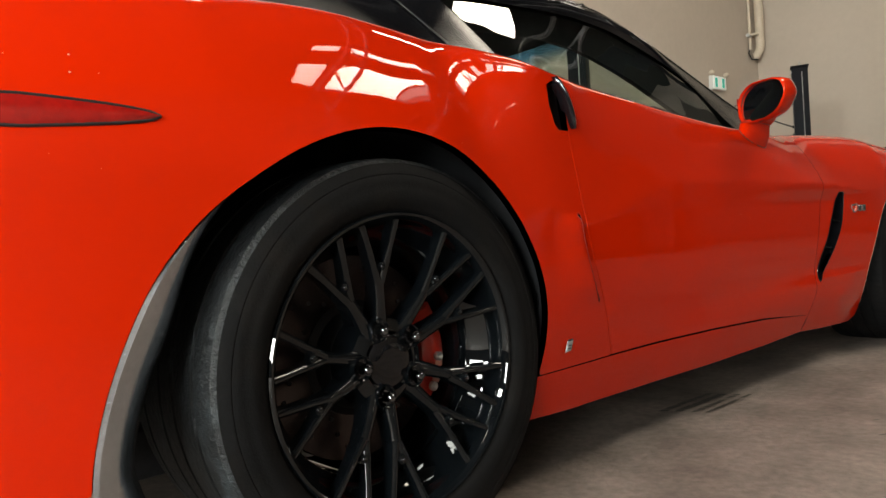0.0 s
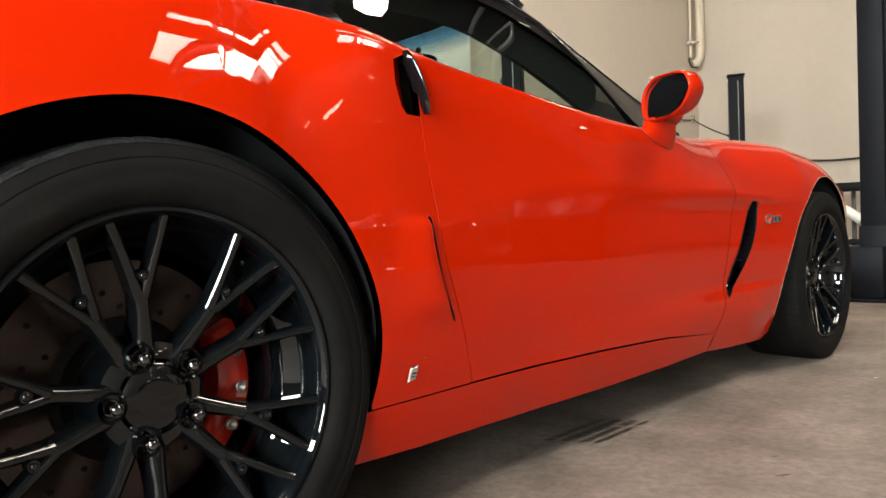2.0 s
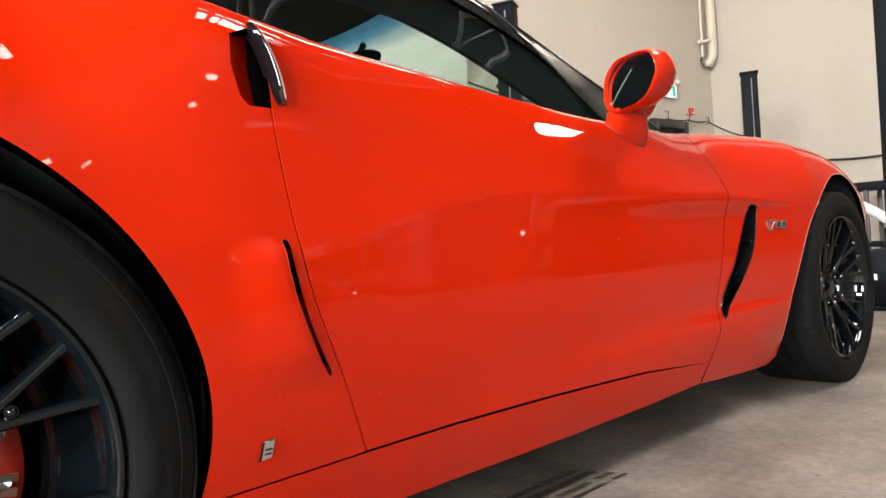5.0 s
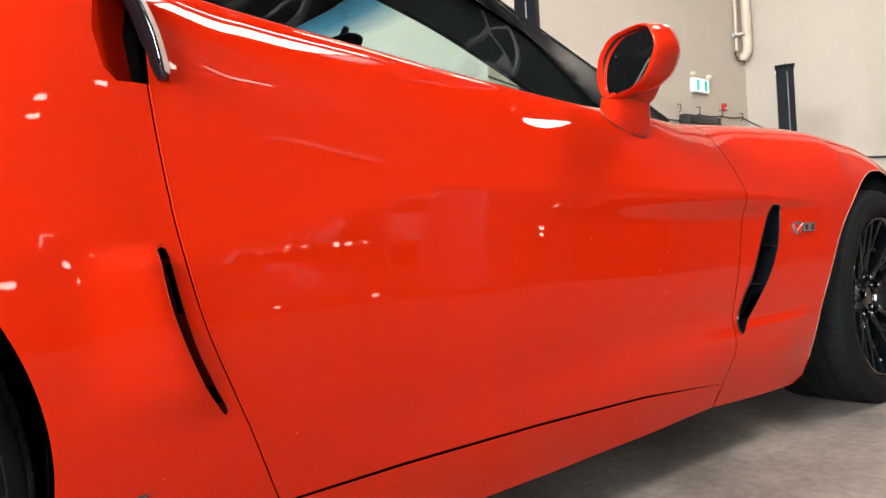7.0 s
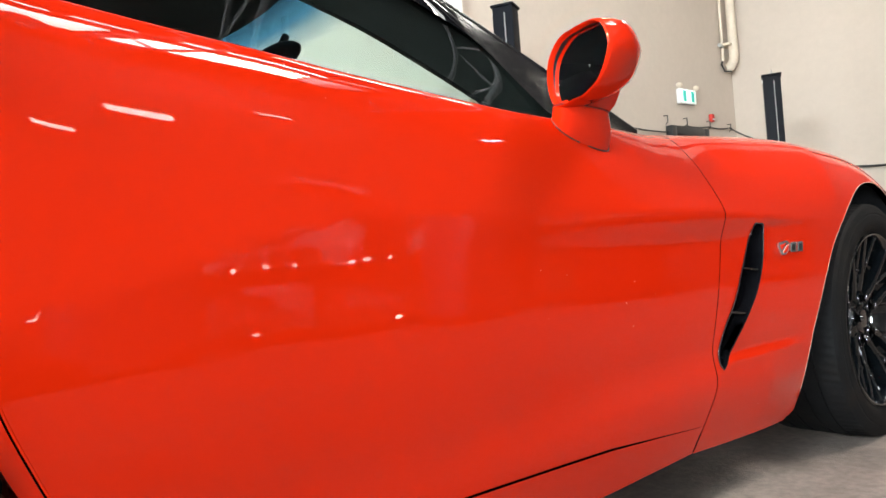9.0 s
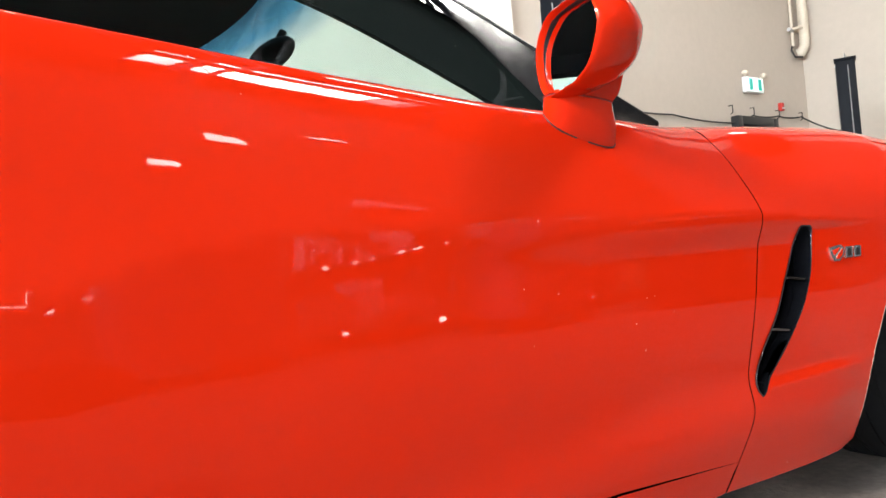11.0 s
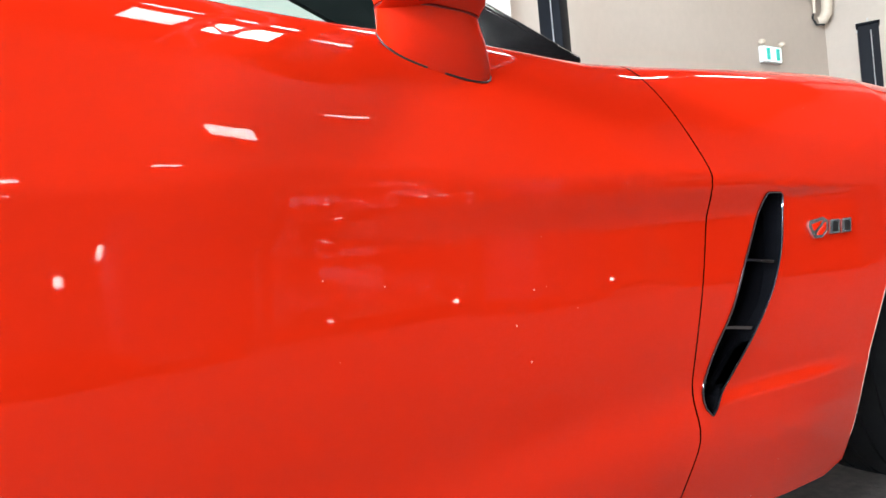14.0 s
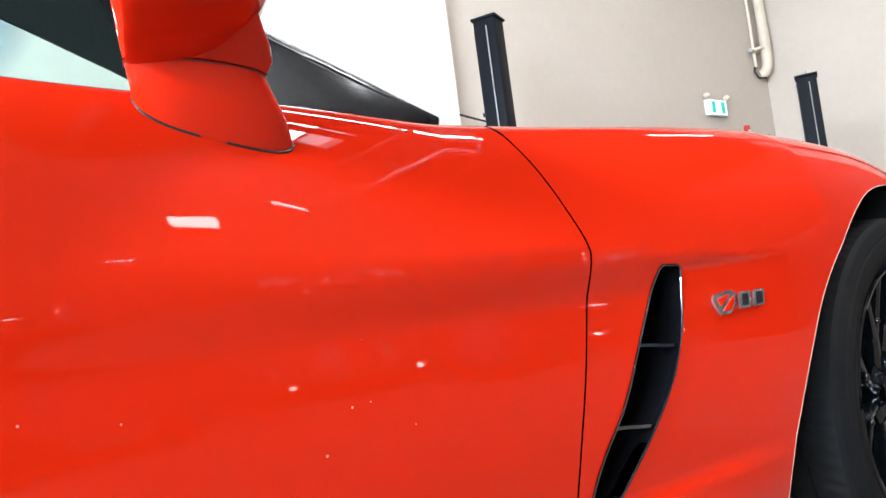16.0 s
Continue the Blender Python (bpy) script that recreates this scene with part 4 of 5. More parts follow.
def tread_mesh(r, w, blocks):
    seg = blocks * 4
    cols = [(-0.0095, 0.012), (-0.016, 0.005), (-0.03, 0.0020), (-0.052, 0.0008), (-0.062, 0.0005), (-0.063, 0.008), (-0.071, 0.008), (-0.072, 0.0003), (-w / 2 + 0.03, 0.0), (-w / 2 + 0.029, 0.008),
            (-w / 2 + 0.021, 0.008), (-w / 2 + 0.020, 0.0)]
    cols = cols + [(-w - x, d) for x, d in reversed(cols)]
    rows = []
    for x, d in cols:
        shoulder = -0.056 < x < -0.0165 or -w + 0.0165 < x < -w + 0.056
        skew = x * 0.6
        rows.append([Vector((x, -(r - dd) * math.sin(a), (r - dd) * math.cos(a))) for a, dd in
                     ((2 * math.pi * k / seg + skew, d + (0.0025 if shoulder and k % 4 == 0 else 0.0)) for k in range(seg))])
    return grid(rows, close_v=True)


def rim_mesh(rim_r, w):
    return lathe([(-0.016, rim_r - 0.0), (-0.011, rim_r + 0.003), (-0.008, rim_r), (-0.009, rim_r - 0.004), (-0.016, rim_r - 0.010), (-0.034, rim_r - 0.013), (-0.046, rim_r - 0.0155), (-0.055, rim_r - 0.0205), (-0.064, rim_r - 0.027), (-0.074, rim_r - 0.035), (-0.084, rim_r - 0.0425), (-0.095, rim_r - 0.048), (-0.110, rim_r - 0.051), (-0.150, rim_r - 0.0525), (-w + 0.03, rim_r - 0.05), (-w + 0.01, rim_r)], 120)


def bar(points, widths, depths, sharp=0.55):
    """A spoke: a tapered bar with a narrow crowned top, along points in the wheel's plane (x out)."""
    rows = []
    pts = [Vector(p) for p in points]
    for i, p in enumerate(pts):
        d = (pts[min(i + 1, len(pts) - 1)] - pts[max(i - 1, 0)]).normalized()
        side = Vector((1, 0, 0)).cross(d).normalized()
        w, h = widths[i] / 2, depths[i]
        a0, c = sharp * 0.6, (0.95 - sharp * 0.6) * w / 2
        d1 = c * math.tan(radians(37))
        half = [(1.0, -h), (0.99, -d1 - c * math.tan(radians(47)) - 0.002), (0.95, -d1 - c * math.tan(radians(47))), (a0 + c / w, -d1), (a0, 0.0)]
        rows.append([p + side * a * w + Vector((b, 0, 0)) for a, b in [(-a, b) for a, b in half] + [(0.0, 0.0004)] + half[::-1]])
    return grid(rows, close_v=True)


def polar(a, r, x):
    return Vector((x, -r * math.sin(radians(a)), r * math.cos(radians(a))))


wheel_meshes = {}


def build_wheel(cx, cy, r, load, w, rim_r, hand, spin, key):
    """r is the free radius, load the height of the axle over the floor. hand: +1 on the right-hand side, -1 on the left. The wheel's outer face looks along x times hand."""
    m = pose(cx, cy, load, 0, 0, 0 if hand > 0 else 180)
    if key not in wheel_meshes:
        kit = {}
        for name, bm, mat in (("wheel", rim_mesh(rim_r, w), RIM_BLACK), ("tyre", tyre_mesh(r, w, rim_r, 0), RUBBER), ("tread", tread_mesh(r, w, 56 if key == "rear" else 84), TREAD if key == "rear" else RUBBER)):
            kit[name] = (bm, mat)
        xs = -0.052
        split = rim_r * 0.575
        kit["spoke"] = (bar([polar(0, 0.045, xs - 0.006), polar(0, 0.078, xs - 0.001), polar(0, split * 0.8, xs + 0.006), polar(0, split, xs + 0.010)], [0.036, 0.027, 0.022, 0.023], [0.05, 0.045, 0.036, 0.032], 0.6), RIM_BLACK)
        tips = []
        for sgn in (-1, 1):
            tips.append(bar([polar(sgn * 1.2, split * 0.94, xs + 0.0095).lerp(polar(sgn * 8.6, rim_r - 0.006, xs + 0.036), f) for f in (0.0, 0.3, 0.65, 1.0)],
                            [0.017, 0.014, 0.0125, 0.015], [0.032, 0.028, 0.026, 0.026], 0.55))
        kit["spoke_arm"] = (tips[0], RIM_BLACK)
        kit["spoke_arm_b"] = (tips[1], RIM_BLACK)
        bm = bmesh.new()
        bmesh.ops.create_cone(bm, cap_ends=True, segments=16, radius1=0.0085, radius2=0.007, depth=0.016, matrix=Matrix.Rotation(radians(90), 4, "Y"))
        bmesh.ops.create_uvsphere(bm, u_segments=12, v_segments=8, radius=0.0058, matrix=Matrix.Translation((0.007, 0, 0)))
        kit["spoke_bolt"] = (bm, RIM_BLACK)
        kit["hub"] = (lathe([(xs - 0.06, 0.085), (xs - 0.03, 0.080), (xs - 0.012, 0.074), (xs - 0.006, 0.062), (xs - 0.003, 0.052), (xs - 0.010, 0.049), (xs - 0.012, 0.047)], 60), RIM_BLACK)
        kit["centre_cap"] = (lathe([(xs - 0.013, 0.0465), (xs - 0.004, 0.0455), (xs + 0.000, 0.040), (xs + 0.001, 0.022), (xs + 0.0012, 0.0)], 48), GLOSS_BLACK)
        bm = bmesh.new()
        bmesh.ops.create_cone(bm, cap_ends=True, segments=6, radius1=0.0105, radius2=0.0098, depth=0.022, matrix=Matrix.Rotation(radians(90), 4, "Y"))
        bmesh.ops.create_cone(bm, cap_ends=True, segments=20, radius1=0.0135, radius2=0.0105, depth=0.006, matrix=Matrix.Translation((-0.010, 0, 0)) @ Matrix.Rotation(radians(90), 4, "Y"))
        bmesh.ops.create_uvsphere(bm, u_segments=14, v_segments=8, radius=0.0085, matrix=Matrix.Translation((0.009, 0, 0)))
        kit["lug_nut"] = (bm, LUG)
        kit["lug_seat"] = (lathe([(-0.016, 0.0175), (0.0, 0.0175), (0.002, 0.0195), (-0.002, 0.021), (-0.016, 0.022)], 24), RIM_BLACK)
        disc_r = rim_r * 0.73
        bm = lathe([(-0.160, 0.09), (-0.160, disc_r), (-0.162, disc_r + 0.001), (-0.188, disc_r + 0.001), (-0.190, disc_r), (-0.190, 0.09)], 96)
        bmesh.ops.recalc_face_normals(bm, faces=bm.faces)
        kit["brake_disc"] = (bm, STEEL)
        kit["disc_bell"] = (lathe([(-0.159, 0.105), (-0.150, 0.092), (-0.115, 0.085), (-0.105, 0.06), (-0.100, 0.0)], 48), PLASTIC)
        bm = bmesh.new()
        bmesh.ops.create_cone(bm, cap_ends=True, segments=10, radius1=0.0042, radius2=0.0042, depth=0.004, matrix=Matrix.Rotation(radians(90), 4, "Y"))
        kit["disc_hole"] = (bm, LINER)
        # caliper: a curved block hugging the disc, with two lobes
        rows = []
        for i, a in enumerate(span(-34, 34, 20)):
            lobe = 0.006 * math.cos(radians(a * 5.2)) - 0.004
            end = 1 - 0.35 * ease(24, 34, abs(a))
            r0, r1 = disc_r * 0.68, disc_r * 1.0
            r0 += (1 - end) * 0.03
            x1 = -0.118 + lobe
            rows.append([polar(a, r0, -0.140), polar(a, r0 + 0.004, x1 - 0.006), polar(a, r0 + 0.012, x1), polar(a, (r0 + r1) / 2, x1 + 0.003), polar(a, r1 - 0.012, x1), polar(a, r1 - 0.002, x1 - 0.008), polar(a, r1, -0.19), polar(a, r0, -0.19)])
        bm = bmesh.new()
        vs = add_grid(bm, rows, close_v=True)
        bm.faces.new(vs[0]), bm.faces.new(list(reversed(vs[-1])))
        bmesh.ops.recalc_face_normals(bm, faces=bm.faces)
        kit["brake_caliper"] = (bm, CALIPER)
        kit["caliper_mark"] = (box(0, 0, 0, 0.002, 0.010, 0.017, 0.0006), CALIPER_MARK)
        kit["caliper_bolt"] = (lathe([(-0.106, 0.011), (-0.099, 0.011), (-0.098, 0.009), (-0.1, 0.006), (-0.103, 0.0)], 20), ZINC)
        for k, (bm, mat) in kit.items():
            if k in ("tyre", "tread"):
                for v in bm.verts:
                    v.co.z = max(v.co.z, -load)
            me = bpy.data.meshes.new(k)
            bm.to_mesh(me)
            bm.free()
            me.materials.append(mat)
            me.polygons.foreach_set("use_smooth", [True] * len(me.polygons))
            me.set_sharp_from_angle(angle=radians(35))
            kit[k] = me
        wheel_meshes[key] = kit
    kit = wheel_meshes[key]

    def put(name, mesh, parent, t=None, label=""):
        ob = new(name, kit[mesh])
        ob.parent = parent
        if t is not None:
            ob.matrix_basis = t
        if label:
            ob["label"] = label
        return ob

    wheel = put("wheel", "wheel", car, m, "gloss black alloy wheel with ten split spokes in five pairs")
    tyre = put("tyre", "tyre", wheel, None, "worn black low-profile tyre")
    put("tread", "tread", wheel)
    for k in range(10):
        t = Matrix.Rotation(radians(72 * (k // 2) + spin + (14.3 if k % 2 else -14.3)), 4, "X")
        put("spoke", "spoke", wheel, t)
        put("spoke_arm", "spoke_arm", wheel, t)
        put("spoke_arm", "spoke_arm_b", wheel, t)
        put("spoke_bolt", "spoke_bolt", wheel, t @ Matrix.Translation((-0.042, 0, rim_r * 0.66)))
    put("hub", "hub", wheel)
    put("centre_cap", "centre_cap", wheel)
    for k in range(5):
        t = Matrix.Rotation(radians(72 * k + spin), 4, "X") @ Matrix.Translation((-0.047, 0, 0.0603))
        put("lug_nut", "lug_nut", wheel, t)
        put("lug_seat", "lug_seat", wheel, t @ Matrix.Translation((-0.004, 0, 0)))
    disc = put("brake_disc", "brake_disc", wheel, None, "drilled steel brake disc")
    put("disc_bell", "disc_bell", wheel)
    for k in range(36):
        rr = (0.64, 0.76, 0.87)[k % 3] * rim_r * 0.73
        put("disc_hole", "disc_hole", wheel, Matrix.Rotation(radians(10.0 * k), 4, "X") @ Matrix.Translation((-0.1598, 0, rr)))
    turn = Matrix.Rotation(radians(-97 if hand > 0 else 97), 4, "X") if key == "rear" else Matrix.Rotation(radians(97 if hand > 0 else -97), 4, "X")
    caliper = put("brake_caliper", "brake_caliper", wheel, turn, "red brake caliper")
    for k, a in enumerate((-11, -5.5, 0, 5.5, 11)):
        put("caliper_mark", "caliper_mark", wheel, turn @ Matrix.Rotation(radians(a - 10), 4, "X") @ Matrix.Translation((-0.1145, 0, rim_r * 0.655)))
    for a in (-21, 0, 21):
        put("caliper_bolt", "caliper_bolt", wheel, turn @ Matrix.Rotation(radians(a), 4, "X") @ Matrix.Translation((-0.004, 0, rim_r * 0.62)) @ Matrix.Diagonal((1, 0.8, 0.8, 1)))


for hand in (1, -1):
    cx = (lambda x: x) if hand > 0 else (lambda x: 2 * CENTRE - x)
    build_wheel(cx(-0.018), 0.0, 0.350, 0.339, 0.325, 0.254, hand, 21.0, "rear")
    build_wheel(cx(-0.030), AXLE_F, 0.328, 0.325, 0.275, 0.240, hand, 12.0, "front")


# ---- the workshop ----
WX, WY = -4.05, 10.25          # inner faces of the west and north walls
EX, SY, TOP = 4.6, -6.0, 6.2   # east wall, south wall and ceiling height


def structure(name, bm, material, label, category):
    ob = mesh_object(name, bm, material, None, "", smooth=False)
    return tagged(ob, label, category, "", "structure")


structure("floor", box((WX + EX) / 2, (SY + WY) / 2, -0.1, EX - WX + 0.6, WY - SY + 0.6, 0.2), CONCRETE, "stained bare concrete workshop floor", "floor")
structure("wall_north", box((WX - 0.4 + 0.3) / 2, WY + 0.1, TOP / 2, 0.3 - WX + 0.4, 0.2, TOP), WALL, "cream painted workshop wall", "wall")
# Out of view: darker than the cream wall so the fender mirrors less.
structure("wall_north_unseen", box((0.3 + EX + 0.4) / 2, WY + 0.1, TOP / 2, EX + 0.1, 0.2, TOP), EAST, "unseen stretch of north wall, darkened for the car's reflections", "wall")
# Roller door out of view, added as a dark area for the paint to mirror.
gate = new("unseen_roller_door")
tagged(gate, "unseen dark brown roller door, added to darken the fender's reflection", "roller door", "", "structure")
for k in range(34):
    part("slat", box(2.5, WY - 0.03, 0.06 + 0.11 * k, 3.6, 0.03, 0.104, 0.012), ROLLER, gate)
for x in (0.66, 4.34):
    part("guide_rail", box(x, WY - 0.04, 1.9, 0.09, 0.08, 3.8, 0.006), LIFT_GREY, gate)
structure("wall_projection", box(WX + 0.05, -0.5, TOP / 2, 0.10, 11.1, TOP, 0.004), WALL_WHITE, "white painted boxed-out stretch of wall", "wall")
def wall_with_openings(x, y0, y1, z1, holes, thick):
    bm = bmesh.new()
    cuts = sorted({y0, y1, *[h[0] for h in holes], *[h[1] for h in holes]})
    for a, b in zip(cuts, cuts[1:]):
        here = sorted([h for h in holes if h[0] <= a and h[1] >= b], key=lambda h: h[2])
        z = 0.0
        for h in here:
            if h[2] > z:
                add_box(bm, x + thick / 2, (a + b) / 2, (z + h[2]) / 2, abs(thick), b - a, h[2] - z)
            z = h[3]
        add_box(bm, x + thick / 2, (a + b) / 2, (z + z1) / 2, abs(thick), b - a, z1 - z)
    return bm


DOOR_Y0, DOOR_Y1, DOOR_Z = 8.45, 9.33, 1.98
structure("wall_west", wall_with_openings(WX, SY - 0.2, WY + 0.2, TOP, [(DOOR_Y0, DOOR_Y1, 0.0, DOOR_Z)], -0.2), WALL, "cream painted workshop wall with a black door", "wall")
structure("wall_east", box(EX + 0.1, (SY + WY) / 2, TOP / 2, 0.2, WY - SY + 0.4, TOP), EAST, "unseen east wall, dark so the red car mirrors little of it", "wall")


def holed_plate(x0, x1, y0, y1, holes, put):
    """Boxes that fill a rectangle less its holes; put(bm, a0, a1, b0, b1) adds one."""
    bm = bmesh.new()
    cuts = sorted({x0, x1, *[h[0] for h in holes], *[h[1] for h in holes]})
    for a, b in zip(cuts, cuts[1:]):
        v = y0
        for h in sorted([h for h in holes if h[0] <= a and h[1] >= b], key=lambda h: h[2]):
            put(bm, a, b, v, h[2])
            v = h[3]
        put(bm, a, b, v, y1)
    return bm


# ceiling with a row of skylights
BAYS = [(2.95, 3.4), (3.65, 5.42), (5.48, 6.0)]
# rows across the ceiling: x from, x to, shift along the hall, daylight through each bay in watts a square metre
ROWS = [(2.0, 3.2, 0.0, (130, 240, 8)), (1.05, 1.3, 0.0, (105, 165, 5))]
SKYLIGHTS = [(x0, x1, y0 + shift, y1 + shift, watts[k]) for x0, x1, shift, watts in ROWS for k, (y0, y1) in enumerate(BAYS)] + [(-1.66, -1.34, 4.5, 6.6, 200), (-1.66, -1.34, 6.7, 7.3, 150)]
structure("ceiling", holed_plate(WX - 0.4, EX + 0.4, SY - 0.4, WY + 0.4, [h[:4] for h in SKYLIGHTS], lambda bm, a, b, c, d: add_box(bm, (a + b) / 2, (c + d) / 2, TOP + 0.1, b - a, d - c, 0.2)), CEIL, "grey metal deck ceiling with skylights", "ceiling")
structure("backdrop", box(0.6, 2.4, TOP + 1.2, 11.0, 13.0, 0.02), DAY, "bright hazy sky above the skylights", "sky")
for n, (x0, x1, y0, y1, watts) in enumerate(SKYLIGHTS):
    win = new("window_%d" % (n + 1))
    tagged(win, "steel-framed skylight full of daylight", "skylight", "", "structure")
    xm, ym = (x0 + x1) / 2, (y0 + y1) / 2
    for cx, cy, sx, sy in ((x0 + 0.02, ym, 0.04, y1 - y0), (x1 - 0.02, ym, 0.04, y1 - y0), (xm, y0 + 0.02, x1 - x0 - 0.08, 0.04), (xm, y1 - 0.02, x1 - x0 - 0.08, 0.04)):
        part("window_frame", box(cx, cy, TOP + 0.05, sx, sy, 0.06, 0.004), TRUSS, win)
    area_lamp("skylight_daylight", look((xm, ym, TOP - 0.005), (xm - 0.001, ym, 0)), x1 - x0, y1 - y0, watts * (y1 - y0) * (x1 - x0), (1.0, 0.97, 0.93))

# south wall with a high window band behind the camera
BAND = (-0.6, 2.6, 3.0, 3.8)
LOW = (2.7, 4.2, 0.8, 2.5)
structure("wall_south", holed_plate(WX - 0.4, EX + 0.4, 0.0, TOP, [BAND, LOW], lambda bm, a, b, c, d: add_box(bm, (a + b) / 2, SY - 0.1, (c + d) / 2, b - a, 0.2, d - c) if d > c else None), EAST, "unseen dark wall with a high window band and a low window", "wall")
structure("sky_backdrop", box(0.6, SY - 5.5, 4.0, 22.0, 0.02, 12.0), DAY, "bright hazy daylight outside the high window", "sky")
area_lamp("window_daylight", look(((BAND[0] + BAND[1]) / 2, SY - 0.12, 3.4), (0.95, 3.0, 1.4)), BAND[1] - BAND[0] - 0.1, 0.75, 2900, (0.80, 0.92, 1.0))
win = new("window_20")
tagged(win, "high steel-framed window band full of daylight", "window", "", "structure")
for k in range(5):
    part("mullion", box(BAND[0] + 0.03 + (BAND[1] - BAND[0] - 0.06) * k / 4, SY - 0.04, 3.4, 0.05, 0.05, BAND[3] - BAND[2], 0.004), TRUSS, win)
for z in (BAND[2] + 0.03, BAND[3] - 0.03):
    part("rail", box((BAND[0] + BAND[1]) / 2, SY - 0.045, z, BAND[1] - BAND[0] - 0.12, 0.035, 0.05, 0.004), TRUSS, win)

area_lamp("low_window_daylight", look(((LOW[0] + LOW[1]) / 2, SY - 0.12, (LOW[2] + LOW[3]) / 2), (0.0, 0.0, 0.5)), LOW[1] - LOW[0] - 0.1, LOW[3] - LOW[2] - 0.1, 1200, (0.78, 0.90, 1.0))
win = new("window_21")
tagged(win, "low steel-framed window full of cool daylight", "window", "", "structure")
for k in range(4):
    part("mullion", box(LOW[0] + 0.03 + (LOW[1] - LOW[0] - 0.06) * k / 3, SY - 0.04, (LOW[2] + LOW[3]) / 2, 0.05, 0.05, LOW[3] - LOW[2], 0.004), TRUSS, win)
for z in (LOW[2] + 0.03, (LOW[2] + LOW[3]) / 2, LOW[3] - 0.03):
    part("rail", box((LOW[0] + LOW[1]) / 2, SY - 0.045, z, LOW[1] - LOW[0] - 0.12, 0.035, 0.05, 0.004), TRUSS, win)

# roof truss that crosses the skylights
truss = new("roof_truss")
tagged(truss, "grey steel lattice truss below the ceiling", "roof truss")
TX0, TX1 = WX + 0.16, EX - 0.02
for TY in (3.52, 6.45):
    part("top_chord", box((TX0 + TX1) / 2, TY, TOP - 0.04, TX1 - TX0, 0.06, 0.06, 0.006), TRUSS, truss)
    part("bottom_chord", box((TX0 + TX1) / 2, TY, TOP - 0.75, TX1 - TX0, 0.06, 0.06, 0.006), TRUSS, truss)
    for k in range(14):
        a, b = TX0 + (TX1 - TX0) * k / 14, TX0 + (TX1 - TX0) * (k + 1) / 14
        za, zb = (TOP - 0.75, TOP - 0.04) if k % 2 else (TOP - 0.04, TOP - 0.75)
        part("diagonal", tube([(a, TY, za), (b, TY, zb)], 0.022, 8), TRUSS, truss)


# unseen ceiling strips, added to brighten the walls and the car's rear
def fill_strip_lamp(x, y, z, length, turn=0):
    lamp = new("fill_strip_lamp")
    lamp.matrix_basis = pose(x, y, z, 0, 0, turn)
    tagged(lamp, "white strip lamp under the ceiling, added unseen to light the walls", "ceiling lamp", "workshop lamps")
    part("housing", box(0, 0, 0.035, 0.20, length, 0.05, 0.008), LIFT_GREY, lamp)
    part("diffuser", box(0, 0, -0.008, 0.16, length - 0.04, 0.03, 0.006), TUBE, lamp, "glowing white diffuser")
    for s in (-1, 1):
        part("hanger", tube([(0, s * length * 0.35, 0.06), (0, s * length * 0.35, TOP - z)], 0.004, 6), TRUSS, lamp)


for x, y, z in ((-1.6, 8.2, 5.2), (-2.9, 1.2, 5.2), (0.6, -3.0, 5.2)):
    fill_strip_lamp(x, y, z, 1.1)


# Unseen glowing panels, set where bright spots are mirrored in the car paint.
def glow_panel(x, y, z, w, h):
    lamp = new("glow_panel")
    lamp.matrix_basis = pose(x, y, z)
    tagged(lamp, "small glowing white panel, added for a bright spot mirrored in the paint", "wall lamp", "bulkhead lamps")
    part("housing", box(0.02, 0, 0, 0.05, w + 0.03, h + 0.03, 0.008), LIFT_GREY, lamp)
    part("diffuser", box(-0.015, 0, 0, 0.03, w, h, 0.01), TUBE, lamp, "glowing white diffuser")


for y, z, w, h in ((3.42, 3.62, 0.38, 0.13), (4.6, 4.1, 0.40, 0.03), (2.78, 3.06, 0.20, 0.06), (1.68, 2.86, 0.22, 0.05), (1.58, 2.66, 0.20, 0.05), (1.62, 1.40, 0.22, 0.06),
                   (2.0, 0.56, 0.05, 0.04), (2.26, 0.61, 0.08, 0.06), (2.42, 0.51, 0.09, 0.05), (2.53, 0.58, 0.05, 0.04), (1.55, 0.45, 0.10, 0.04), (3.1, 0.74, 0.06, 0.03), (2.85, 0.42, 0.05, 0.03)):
    glow_panel(EX - 0.045, y, z, w, h)
# Unlit white bar, unseen, added for a dim strip lamp's reflection.
tray = new("pale_strip")
tagged(tray, "pale bar on the brown wall, standing in for a dim mirrored strip lamp", "cable tray")
part("tray", box(EX - 0.04, 4.75, 2.85, 0.08, 0.8, 0.05, 0.004), BOX_WHITE, tray)


# ---- unseen shelves, crates and boxes along the brown wall, added for reflections ----
def reflection_shelf(y, length, heights):
    shelf = new("reflection_shelf")
    shelf.matrix_basis = pose(EX - 0.30, y, 0)
    tagged(shelf, "unseen storage shelf by the brown wall, added for reflections", "shelf", "storage shelves")
    top = heights[-1]
    for a in (-0.2, 0.2):
        for b in (-length / 2, length / 2):
            part("upright", box(a, b, top / 2 + 0.02, 0.04, 0.04, top + 0.04, 0.004), BOX_GREY, shelf)
    for z in heights:
        part("board", box(0, 0, z, 0.44, length - 0.045, 0.025, 0.004), BOX_BROWN, shelf)


def crate(x, y, z, sx, sy, sz, material, label):
    ob = new("reflection_box")
    ob.matrix_basis = pose(x, y, z)
    tagged(ob, label, "box", "stored boxes")
    part("body", box(0, 0, sz / 2, sx, sy, sz, 0.006), material, ob)
    part("lid", box(0, 0, sz + 0.008, sx + 0.015, sy + 0.015, 0.016, 0.004), material, ob)


